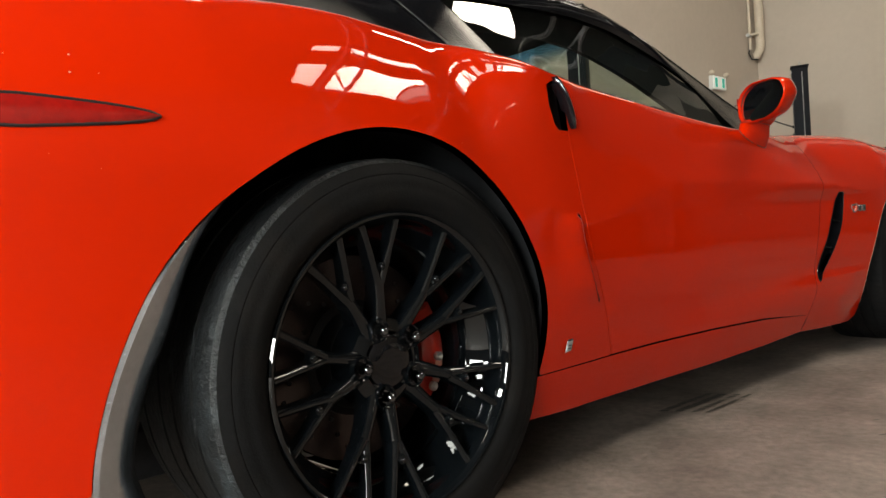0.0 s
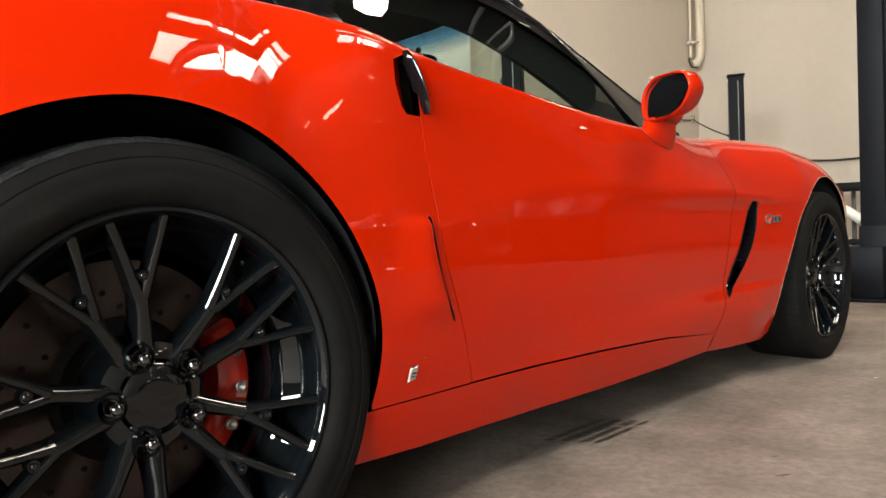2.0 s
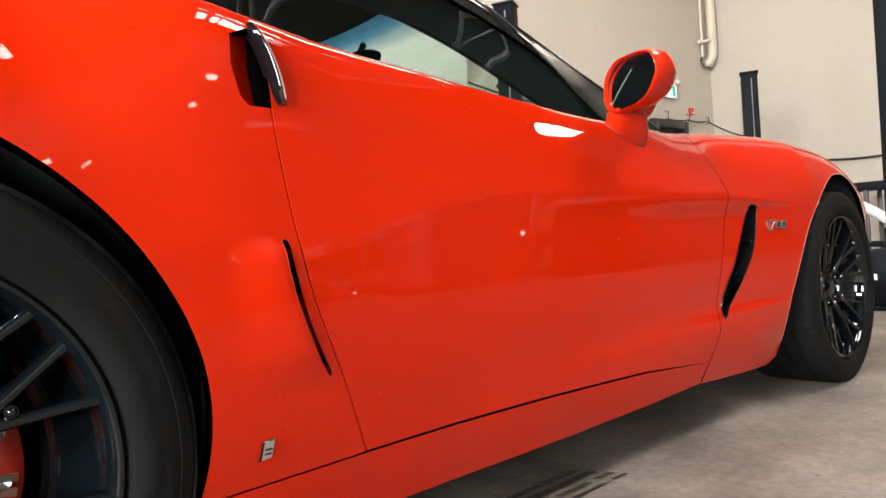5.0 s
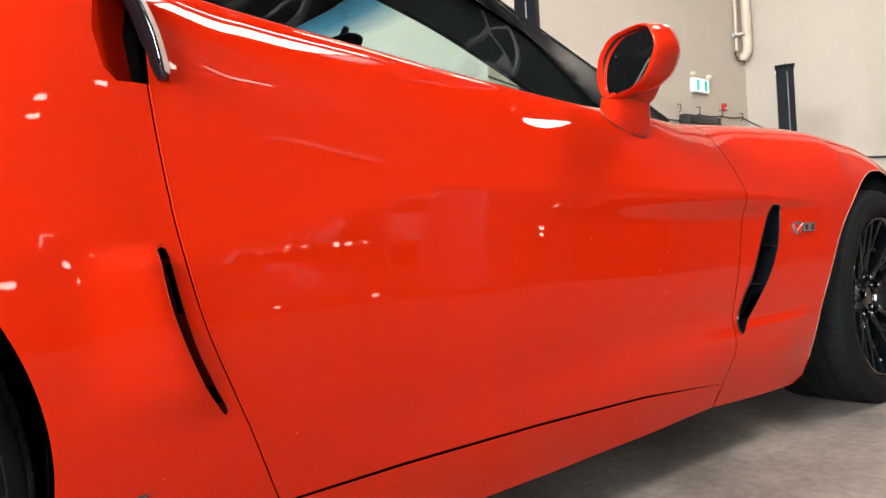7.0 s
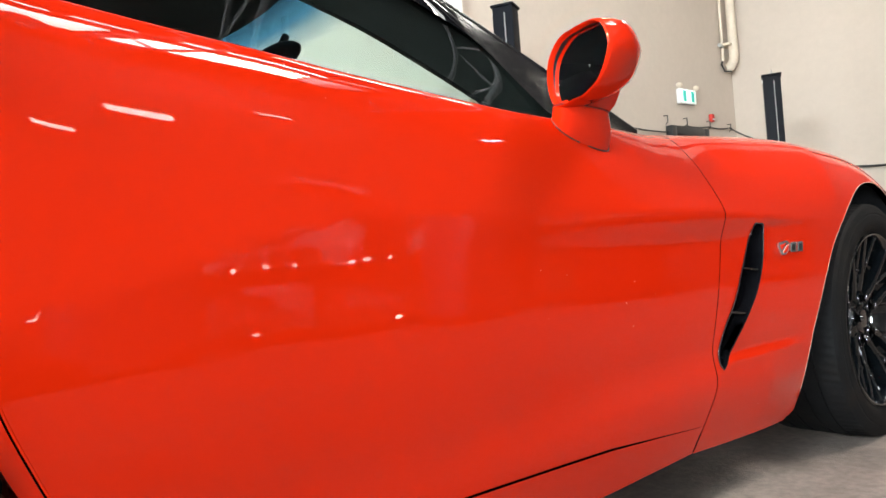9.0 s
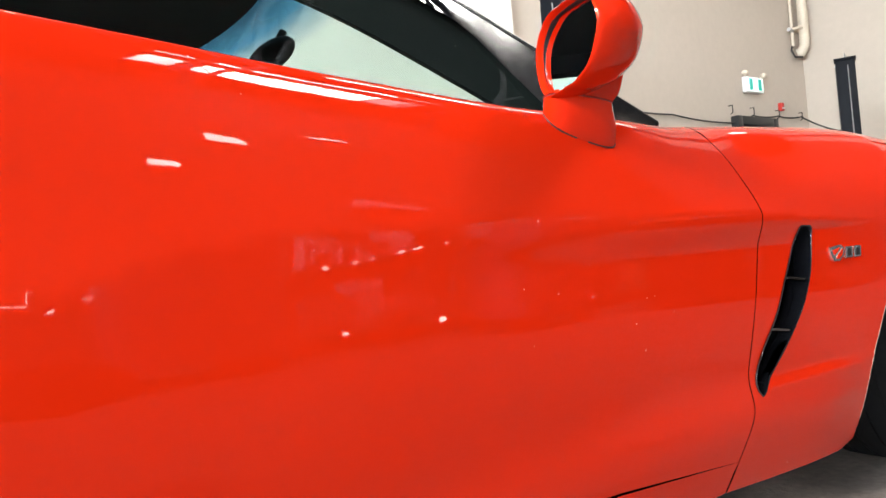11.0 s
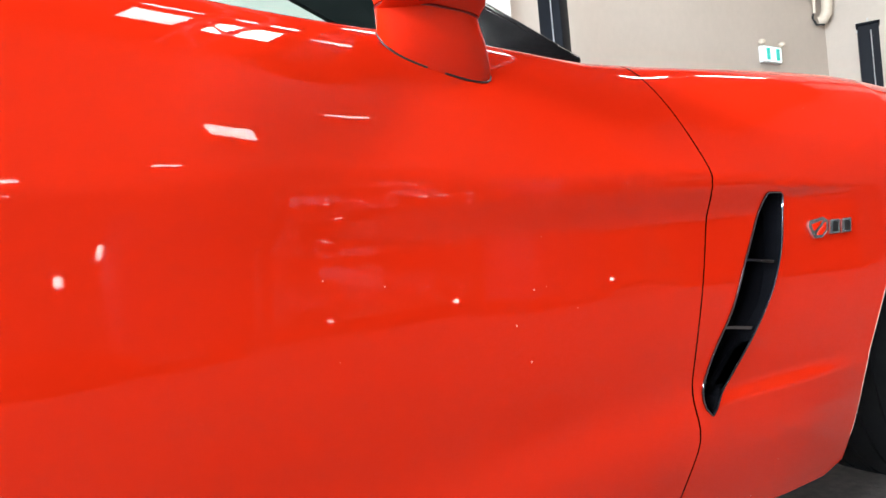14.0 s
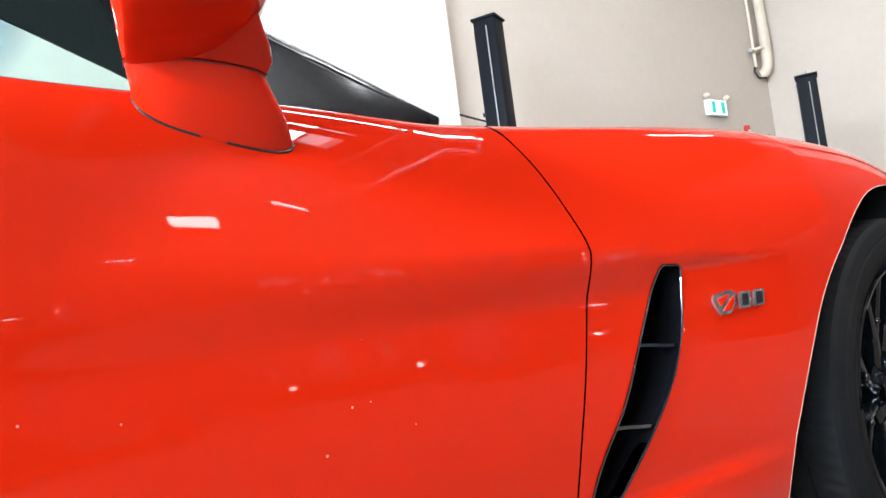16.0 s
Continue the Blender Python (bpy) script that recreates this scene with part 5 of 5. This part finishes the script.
def reflection_chest(x, y, turn, height, w):
    chest = new("reflection_chest")
    chest.matrix_basis = pose(x, y, 0, 0, 0, turn)
    tagged(chest, "unseen grey tool chest, added to break up the door's reflection", "tool chest", "tool chests")
    part("body", box(0, 0, 0.12 + height / 2, 0.45, w, height, 0.012), CHEST, chest)
    n = int(height / 0.14)
    for k in range(n):
        drawer = part("drawer", box(-0.232, 0, 0.12 + height * (k + 0.5) / n, 0.016, w - 0.06, height / n - 0.02, 0.004), CHEST, chest)
        part("handle", box(-0.247, 0, 0.12 + height * (k + 0.8) / n, 0.014, w - 0.16, 0.012, 0.003), ZINC, drawer)
    for a in (-0.17, 0.17):
        for b in (-w / 2 + 0.06, w / 2 - 0.06):
            part("castor", tube([(a - 0.02, b, 0.06), (a + 0.02, b, 0.06)], 0.06, 12), RUBBER, chest)


def reflection_tyre(x, y, z):
    bm = lathe([(-0.10, 0.21), (-0.11, 0.25), (-0.10, 0.30), (-0.07, 0.325), (0.07, 0.325), (0.10, 0.30), (0.11, 0.25), (0.10, 0.21), (0.05, 0.20), (-0.05, 0.20), (-0.10, 0.21)], 40)
    ob = mesh_object("reflection_tyre", bm, RUBBER)
    ob.matrix_basis = pose(x, y, z + 0.11, 0, 90, 0)
    tagged(ob, "unseen black tyre in a stack, added to break up the door's reflection", "tyre", "stacked tyres")


# Chests and tyres, also unseen, break up the floor line mirrored in the door.
for x, y, turn, height, w in ((3.75, 2.45, 4, 0.72, 0.7), (3.45, 5.0, -6, 0.95, 0.8), (3.2, 7.0, 10, 0.62, 0.6)):
    reflection_chest(x, y, turn, height, w)
for x, y, n in ((3.7, 0.9, 2), (3.0, 6.3, 3), (3.55, 1.7, 1)):
    for k in range(n):
        reflection_tyre(x + 0.02 * (k % 2), y - 0.03 * (k % 2), 0.22 * k)
rnd = random.Random(12)
for y, length, heights in ((4.1, 1.5, (0.12, 0.62, 1.12)), (6.0, 1.8, (0.12, 0.62, 1.2)), (8.2, 1.8, (0.12, 0.62))):
    reflection_shelf(y, length, heights)
    for z in heights:
        v = y - length / 2 + 0.08
        while v < y + length / 2 - 0.4:
            sy, sz = rnd.uniform(0.18, 0.42), rnd.uniform(0.12, 0.34)
            mat, label = rnd.choice([(BOX_BROWN, "brown cardboard box on a shelf added for reflections"), (BOX_WHITE, "white plastic crate on a shelf added for reflections"), (BOX_GREY, "grey plastic crate on a shelf added for reflections")])
            crate(EX - 0.30, v + sy / 2, z + 0.0125, 0.34, sy, sz, mat, label)
            v += sy + rnd.uniform(0.03, 0.22)
# Small added glows on the shelf fronts stand in for glints.
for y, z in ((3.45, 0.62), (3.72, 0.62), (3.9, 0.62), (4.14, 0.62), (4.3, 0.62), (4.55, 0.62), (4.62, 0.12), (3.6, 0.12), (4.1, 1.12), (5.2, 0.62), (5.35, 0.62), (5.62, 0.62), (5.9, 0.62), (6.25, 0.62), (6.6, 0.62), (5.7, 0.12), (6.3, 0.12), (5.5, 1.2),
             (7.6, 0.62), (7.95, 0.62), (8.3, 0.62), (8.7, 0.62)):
    glow_panel(EX - 0.565, y, z, rnd.uniform(0.025, 0.07), rnd.uniform(0.016, 0.032))


# bright cans along the shelf edges, unseen, added for glints in the door
def glint_can(x, y, z, h):
    can = new("glint_can")
    can.matrix_basis = pose(x, y, z)
    tagged(can, "small bright metal can, added unseen to glint in the door's reflection", "spray can", "spray cans")
    turned = lambda prof: lathe([(a, b) for a, b in prof], 18)
    for name, prof, mat in (("can_body", [(0.0, 0.0), (0.0, 0.019), (0.004, 0.021), (h - 0.03, 0.021), (h - 0.018, 0.017), (h - 0.012, 0.011), (h - 0.012, 0.0)], ZINC),
                            ("cap", [(h - 0.012, 0.010), (h, 0.010), (h + 0.012, 0.008), (h + 0.016, 0.0)], DECAL_WHITE)):
        bm = turned(prof)
        bmesh.ops.rotate(bm, verts=bm.verts, cent=(0, 0, 0), matrix=Matrix.Rotation(radians(-90), 3, "Y"))
        bmesh.ops.recalc_face_normals(bm, faces=bm.faces)
        part(name, bm, mat, can)


for y, z in ((3.42, 0.62), (3.50, 0.62), (3.63, 0.62), (3.80, 0.62), (4.22, 0.62), (4.30, 0.62), (3.40, 0.12), (3.45, 0.12), (3.52, 0.12), (3.60, 0.12), (3.68, 0.12), (3.80, 0.12), (3.86, 0.12), (3.98, 0.12), (4.12, 0.12), (4.20, 0.12), (4.37, 0.12), (4.44, 0.12), (4.60, 0.12), (4.70, 0.12), (4.76, 0.12), (5.25, 0.12), (5.36, 0.12), (5.48, 0.12), (5.3, 0.62), (5.45, 0.62), (5.8, 0.62)):
    glint_can(EX - 0.30 - 0.196, y, z + 0.0125, rnd.uniform(0.10, 0.19))


# ---- lifts ----
def lift_post(x, y, height, turn):
    post = new("lift_post")
    post.matrix_basis = pose(x, y, 0, 0, 0, turn)
    tagged(post, "black square steel lift post on a base plate", "car lift post", "lift posts")
    w = 0.165
    part("column", box(0, 0, height / 2, w, w, height, 0.010), LIFT_BLACK, post)
    part("cap", box(0, 0, height + 0.008, w + 0.024, w + 0.024, 0.018, 0.004), LIFT_BLACK, post)
    part("base_plate", box(0, 0, 0.008, 0.34, 0.34, 0.016, 0.003), LIFT_BLACK, post)
    part("face_plate", box(-w / 2 - 0.003, 0, height / 2, 0.006, w - 0.03, height - 0.12, 0.002), LIFT_GREY, post, "brown-grey face of the post")
    part("cable", tube([(0.02, -w / 2 - 0.012, 0.1), (0.02, -w / 2 - 0.012, height - 0.06)], 0.005, 8), ZINC, post, "bright steel lifting cable")
    for k in range(8):
        part("latch_tooth", box(-w / 2 - 0.012, -0.05, height - 1.3 + 0.09 * k, 0.02, 0.03, 0.03, 0.004), LIFT_BLACK, post)
    part("bolt", box(-w / 2 - 0.006, -0.045, height - 0.05, 0.012, 0.03, 0.022, 0.004), ZINC, post)
    part("cap_stud", tube([(0, 0, height), (0, 0, height + 0.07)], 0.007, 6), ZINC, post)
    return post


lift_post(-2.58, 8.05, 2.19, 24)
lift_post(-3.23, 4.80, 2.53, 24)

col = new("lift_column")
tagged(col, "tall black two-post lift column with a bolted base", "car lift", "lift posts")
CX, CY = -0.428, 5.03
part("column", box(CX, CY, 1.95, 0.15, 0.24, 3.9, 0.010), LIFT_BLACK, col)
part("side_flange", box(CX + 0.080, CY - 0.02, 1.95, 0.012, 0.12, 3.9, 0.003), LIFT_BLACK, col)
part("base_plate", box(CX + 0.005, CY, 0.012, 0.30, 0.46, 0.024, 0.004), LIFT_BLACK, col)
part("foot_block", box(CX - 0.075, CY - 0.04, 0.19, 0.30, 0.34, 0.33, 0.012), LIFT_BLACK, col)
part("carriage", box(CX + 0.01, CY - 0.01, 0.26, 0.18, 0.28, 0.46, 0.012), LIFT_BLACK, col)
part("foot_label", box(CX - 0.14, CY - 0.213, 0.20, 0.06, 0.004, 0.035, 0.001), DECAL_WHITE, col, "small white label")
for k, (z, h) in enumerate(((2.14, 0.05), (2.07, 0.05), (2.00, 0.05), (1.93, 0.055), (1.86, 0.05))):
    part("decal_bar", box(CX + 0.088, CY - 0.02, z, 0.003, 0.045, h, 0.001), DECAL_WHITE, col, "white lettering shape")
part("decal_spot", box(CX + 0.088, CY - 0.02, 1.775, 0.003, 0.05, 0.06, 0.001), DECAL_RED, col, "red decal spot")
for a, b in ((-0.12, -0.19), (0.12, -0.19), (0.12, 0.19), (-0.12, 0.19)):
    part("anchor_bolt", tube([(CX + a, CY + b, 0.02), (CX + a, CY + b, 0.06)], 0.012, 6), ZINC, col)

arm = new("support_beam")
tagged(arm, "low black steel support beam resting near the floor", "steel beam")
part("beam", box(-0.66, 7.9, 0.12, 0.16, 2.9, 0.17, 0.012), LIFT_BLACK, arm)
part("arm_foot", box(-0.66, 6.55, 0.018, 0.24, 0.24, 0.034, 0.006), LIFT_BLACK, arm)
part("arm_foot", box(-0.66, 9.2, 0.018, 0.24, 0.24, 0.034, 0.006), LIFT_BLACK, arm)
for yy in (6.9, 7.6, 8.3):
    part("pin", tube([(-0.585, yy, 0.12), (-0.565, yy, 0.12)], 0.022, 10), ZINC, arm)

# black front end of a stripped car, with pale panels on it, on the arm
wreck = new("stripped_car_part")
tagged(wreck, "black stripped car front section with silver panels on top", "car part")
rows = []
for i, u in enumerate(span(0, 1, 14)):
    y = 7.0 + 1.7 * u
    prof = [(-0.95, 0.22), (-0.98, 0.30), (-0.93, 0.42), (-0.75, 0.50), (-0.4, 0.53 + 0.03 * math.sin(u * 6)), (-0.05, 0.50), (0.2, 0.42), (0.28, 0.32), (0.22, 0.215)]
    rows.append([Vector((x, y + 0.12 * math.sin(3 * x), z)) for x, z in prof])
bm = bmesh.new()
vs = add_grid(bm, rows, close_v=True)
bm.faces.new(vs[0]), bm.faces.new(list(reversed(vs[-1])))
bmesh.ops.recalc_face_normals(bm, faces=bm.faces)
part("tub", bm, PLASTIC, wreck)
for x0, y0, z0, sx, sy, tilt in ((-0.62, 7.2, 0.535, 0.42, 0.45, 8), (-0.15, 7.35, 0.555, 0.40, 0.5, -6), (-0.45, 7.9, 0.575, 0.6, 0.5, 4)):
    rows = [[Vector((x0 + a * sx, y0 + b * sy, z0 + 0.05 * math.cos(3 * a) * math.cos(2.5 * b) + math.tan(radians(tilt)) * a * sx)) for a in span(-0.5, 0.5, 10)] for b in span(-0.5, 0.5, 8)]
    bm = grid(rows)
    bmesh.ops.solidify(bm, geom=bm.faces[:], thickness=0.01)
    part("panel", bm, CHIP, wreck, "pale silver loose panel")
for k in range(5):
    x = -0.85 + 0.24 * k
    part("hose", tube([(x, 7.02, 0.47), (x + 0.06, 6.97, 0.52 + 0.02 * (k % 2)), (x + 0.16, 7.0, 0.50), (x + 0.22, 7.08, 0.46)], 0.022, 8), CABLE, wreck)

# bench against the north wall
bench = new("workbench")
tagged(bench, "black steel workbench against the cream wall", "workbench")
part("bench_top", box(-1.95, 9.3, 0.90, 1.1, 0.6, 0.09, 0.008), LIFT_BLACK, bench)
part("shelf", box(-1.95, 9.3, 0.25, 1.04, 0.55, 0.05, 0.006), LIFT_BLACK, bench)
for a in (-0.5, -0.17, 0.16, 0.5):
    for b in (-0.25, 0.25):
        part("leg", box(-1.95 + a, 9.3 + b, 0.43, 0.045, 0.045, 0.86, 0.004), LIFT_GREY, bench)
roll = new("plastic_tube")
tagged(roll, "white plastic tube leaning below the black workbench", "tube")
part("tube_body", tube([(-1.83, 8.92, 0.70), (-1.66, 8.88, 0.60), (-1.52, 8.86, 0.50)], 0.055, 14), DECAL_WHITE, roll)
part("tube_stay", tube([(-1.52, 8.86, 0.50), (-1.50, 8.86, 0.0)], 0.02, 8), LIFT_GREY, roll)

# ---- things on the walls ----
door = new("door_1")
tagged(door, "black workshop door with a dark glass pane", "door", "", "structure")
part("door_frame", box(WX + 0.02, DOOR_Y0 + 0.05, DOOR_Z / 2, 0.14, 0.10, DOOR_Z, 0.006), GREY_DOOR, door)
part("door_frame", box(WX + 0.02, DOOR_Y1 - 0.05, DOOR_Z / 2, 0.14, 0.10, DOOR_Z, 0.006), GREY_DOOR, door)
part("door_frame", box(WX + 0.02, (DOOR_Y0 + DOOR_Y1) / 2, DOOR_Z - 0.05, 0.14, DOOR_Y1 - DOOR_Y0 - 0.2, 0.10, 0.006), GREY_DOOR, door)
leaf = part("door_leaf", box(WX - 0.03, (DOOR_Y0 + DOOR_Y1) / 2, (DOOR_Z - 0.1) / 2, 0.05, DOOR_Y1 - DOOR_Y0 - 0.2, DOOR_Z - 0.1, 0.004), GREY_DOOR, door)
part("pane", box(WX + 0.0, (DOOR_Y0 + DOOR_Y1) / 2, 1.4, 0.012, 0.5, 0.85, 0.002), GLOSS_BLACK, leaf, "dark glass pane")
part("door_handle", tube([(WX + 0.0, DOOR_Y0 + 0.17, 1.0), (WX + 0.06, DOOR_Y0 + 0.17, 1.0), (WX + 0.06, DOOR_Y0 + 0.28, 1.0)], 0.010, 8), ZINC, leaf)

sign = new("exit_sign")
tagged(sign, "lit white exit sign with green symbols and two small lamps", "exit sign")
SYC, SZ = 8.93, 2.37
part("case", box(WX + 0.03, SYC, SZ, 0.06, 0.37, 0.185, 0.008), DECAL_WHITE, sign)
part("face", box(WX + 0.0625, SYC, SZ, 0.005, 0.345, 0.16, 0.002), SIGN_WHITE, sign, "glowing white face")
for s in (-1, 1):
    part("symbol", box(WX + 0.0665, SYC + s * 0.095, SZ, 0.003, 0.075, 0.135, 0.001), SIGN_GREEN, sign, "green symbol")
    bm = bmesh.new()
    bmesh.ops.create_uvsphere(bm, u_segments=14, v_segments=10, radius=0.035, matrix=pose(WX + 0.06, SYC + s * 0.20, SZ + 0.125) @ Matrix.Diagonal((1.2, 1, 0.9, 1)))
    add_tube(bm, [(WX + 0.03, SYC + s * 0.17, SZ + 0.09), (WX + 0.04, SYC + s * 0.20, SZ + 0.125)], 0.008, 6)
    part("lamp_head", bm, PIPE, sign)
alarm = new("fire_alarm")
tagged(alarm, "small red fire alarm box on the cream wall", "fire alarm")
part("body", box(WX + 0.025, 9.545, 2.15, 0.05, 0.065, 0.10, 0.008), DECAL_RED, alarm)
part("lever", box(WX + 0.055, 9.545, 2.13, 0.012, 0.05, 0.02, 0.003), DECAL_WHITE, alarm)

pipe = new("downpipe")
tagged(pipe, "cream painted downpipe with a curved end in the corner", "pipe")
PX, PY = -3.93, 10.10
part("main_pipe", tube([(PX, PY, TOP - 0.02), (PX, PY, 3.02), (PX - 0.01, PY - 0.005, 2.94), (PX - 0.05, PY - 0.02, 2.87), (PX - 0.09, PY - 0.04, 2.86)], 0.062, 16), PIPE, pipe)
part("thin_pipe", tube([(PX - 0.085, PY - 0.13, TOP - 0.02), (PX - 0.085, PY - 0.13, 3.12), (PX - 0.088, PY - 0.125, 2.95)], 0.020, 10), PIPE, pipe)
part("bracket", box(PX - 0.05, PY - 0.06, 3.16, 0.14, 0.20, 0.03, 0.004), PIPE, pipe)
part("valve", tube([(PX - 0.085, PY - 0.13, 3.14), (PX - 0.06, PY - 0.26, 3.14)], 0.026, 10), ZINC, pipe)
part("strap", tube([(PX - 0.10, PY - 0.10, 3.0), (PX - 0.105, PY - 0.15, 2.9), (PX - 0.08, PY - 0.12, 2.81), (PX - 0.02, PY - 0.05, 2.80)], 0.012, 8), CABLE, pipe)


def sagging(points, drop):
    out = []
    for a, b in zip(points, points[1:]):
        a, b = Vector(a), Vector(b)
        for i in range(10):
            f = i / 10
            out.append(a.lerp(b, f) - Vector((0, 0, drop * 4 * f * (1 - f))))
    return out + [Vector(points[-1])]


cable = new("wall_cable")
tagged(cable, "black cable strung along the cream wall on hooks", "cable")
part("strand", tube(sagging([(WX + 0.112, 5.04, 2.06), (WX + 0.03, 6.3, 1.97), (WX + 0.03, 7.3, 1.94), (WX + 0.03, 8.40, 1.90), (WX + 0.03, 8.87, 2.01), (WX + 0.03, 9.44, 2.03), (WX + 0.03, 10.0, 2.05), (-2.75, 8.2, 1.55)], 0.02), 0.009, 8), CABLE, cable)
for yy in (8.42, 8.87, 9.44, 10.0):
    part("hook", tube([(WX, yy, 2.10), (WX + 0.05, yy, 2.10), (WX + 0.05, yy, 2.02), (WX + 0.02, yy, 2.0)], 0.006, 6), CABLE, cable)
cable = new("wall_cable")
tagged(cable, "black cable sagging along the cream wall", "cable")
part("strand", tube(sagging([(-2.7, WY - 0.03, 1.35), (-1.9, WY - 0.03, 1.303), (-1.53, WY - 0.03, 1.42), (-0.9, WY - 0.03, 1.73), (0.0, WY - 0.03, 2.2)], 0.02), 0.014, 8), CABLE, cable)

# ---- marks on the floor ----
def patch(name, cx, cy, lx, ly, turn, material, label, seed, z=0.004):
    """A thin irregular stain lying on the floor."""
    rnd = random.Random(seed)
    bm = bmesh.new()
    n = 26
    ring = []
    for k in range(n):
        a = 2 * math.pi * k / n
        r = 1 + 0.35 * (rnd.random() - 0.5)
        ring.append(bm.verts.new((lx * r * math.cos(a), ly * r * math.sin(a), 0)))
    bm.faces.new(ring)
    ob = mesh_object(name, bm, material, None, "", smooth=False)
    ob.matrix_basis = pose(cx, cy, z, 0, 0, turn)
    return tagged(ob, label, "stain")


# tread print: rows of short dark bars
print_ = new("tyre_print")
tagged(print_, "oily brown tyre tread print on the concrete", "stain")
rnd = random.Random(4)
for row, (off, w) in enumerate(((-0.050, 0.022), (-0.018, 0.024), (0.014, 0.018), (0.040, 0.012))):
    for k in range(9):
        if rnd.random() < 0.12 + 0.12 * (row == 3):
            continue
        cy = 1.135 + 0.030 * k + rnd.uniform(-0.003, 0.003)
        bm = bmesh.new()
        h = 0.0150
        ang = 0.5
        ring = [(-w / 2, -h), (0, -h * 1.1), (w / 2, -h * 0.9), (w / 2, h * 0.9), (0, h), (-w / 2, h * 0.85)]
        bm.faces.new([bm.verts.new((-0.172 + off * 1.2 + a * rnd.uniform(0.7, 1.1), cy + off * 0.6 + b * rnd.uniform(0.8, 1.1) + a * ang, 0.004)) for a, b in ring])
        part("tread_bar", bm, STAIN, print_)
for k, (x, y, a, b, r) in enumerate(((0.32, 1.18, 0.020, 0.004, 60), (0.26, 1.30, 0.010, 0.003, 50), (0.22, 1.62, 0.008, 0.003, 70))):
    patch("oil_stain", x, y, a, b, r, STAIN, "dark oil stain on the concrete", 10 + k)
for k in range(14):
    rnd = random.Random(50 + k)
    patch("paint_chip", rnd.uniform(-0.05, 1.0), rnd.uniform(0.7, 4.0), 0.006, 0.004, rnd.uniform(0, 180), CHIP, "pale chip on the concrete", 90 + k)
patch("paint_chip", -0.02, 4.28, 0.03, 0.015, 10, CHIP, "pale chip on the concrete", 77)
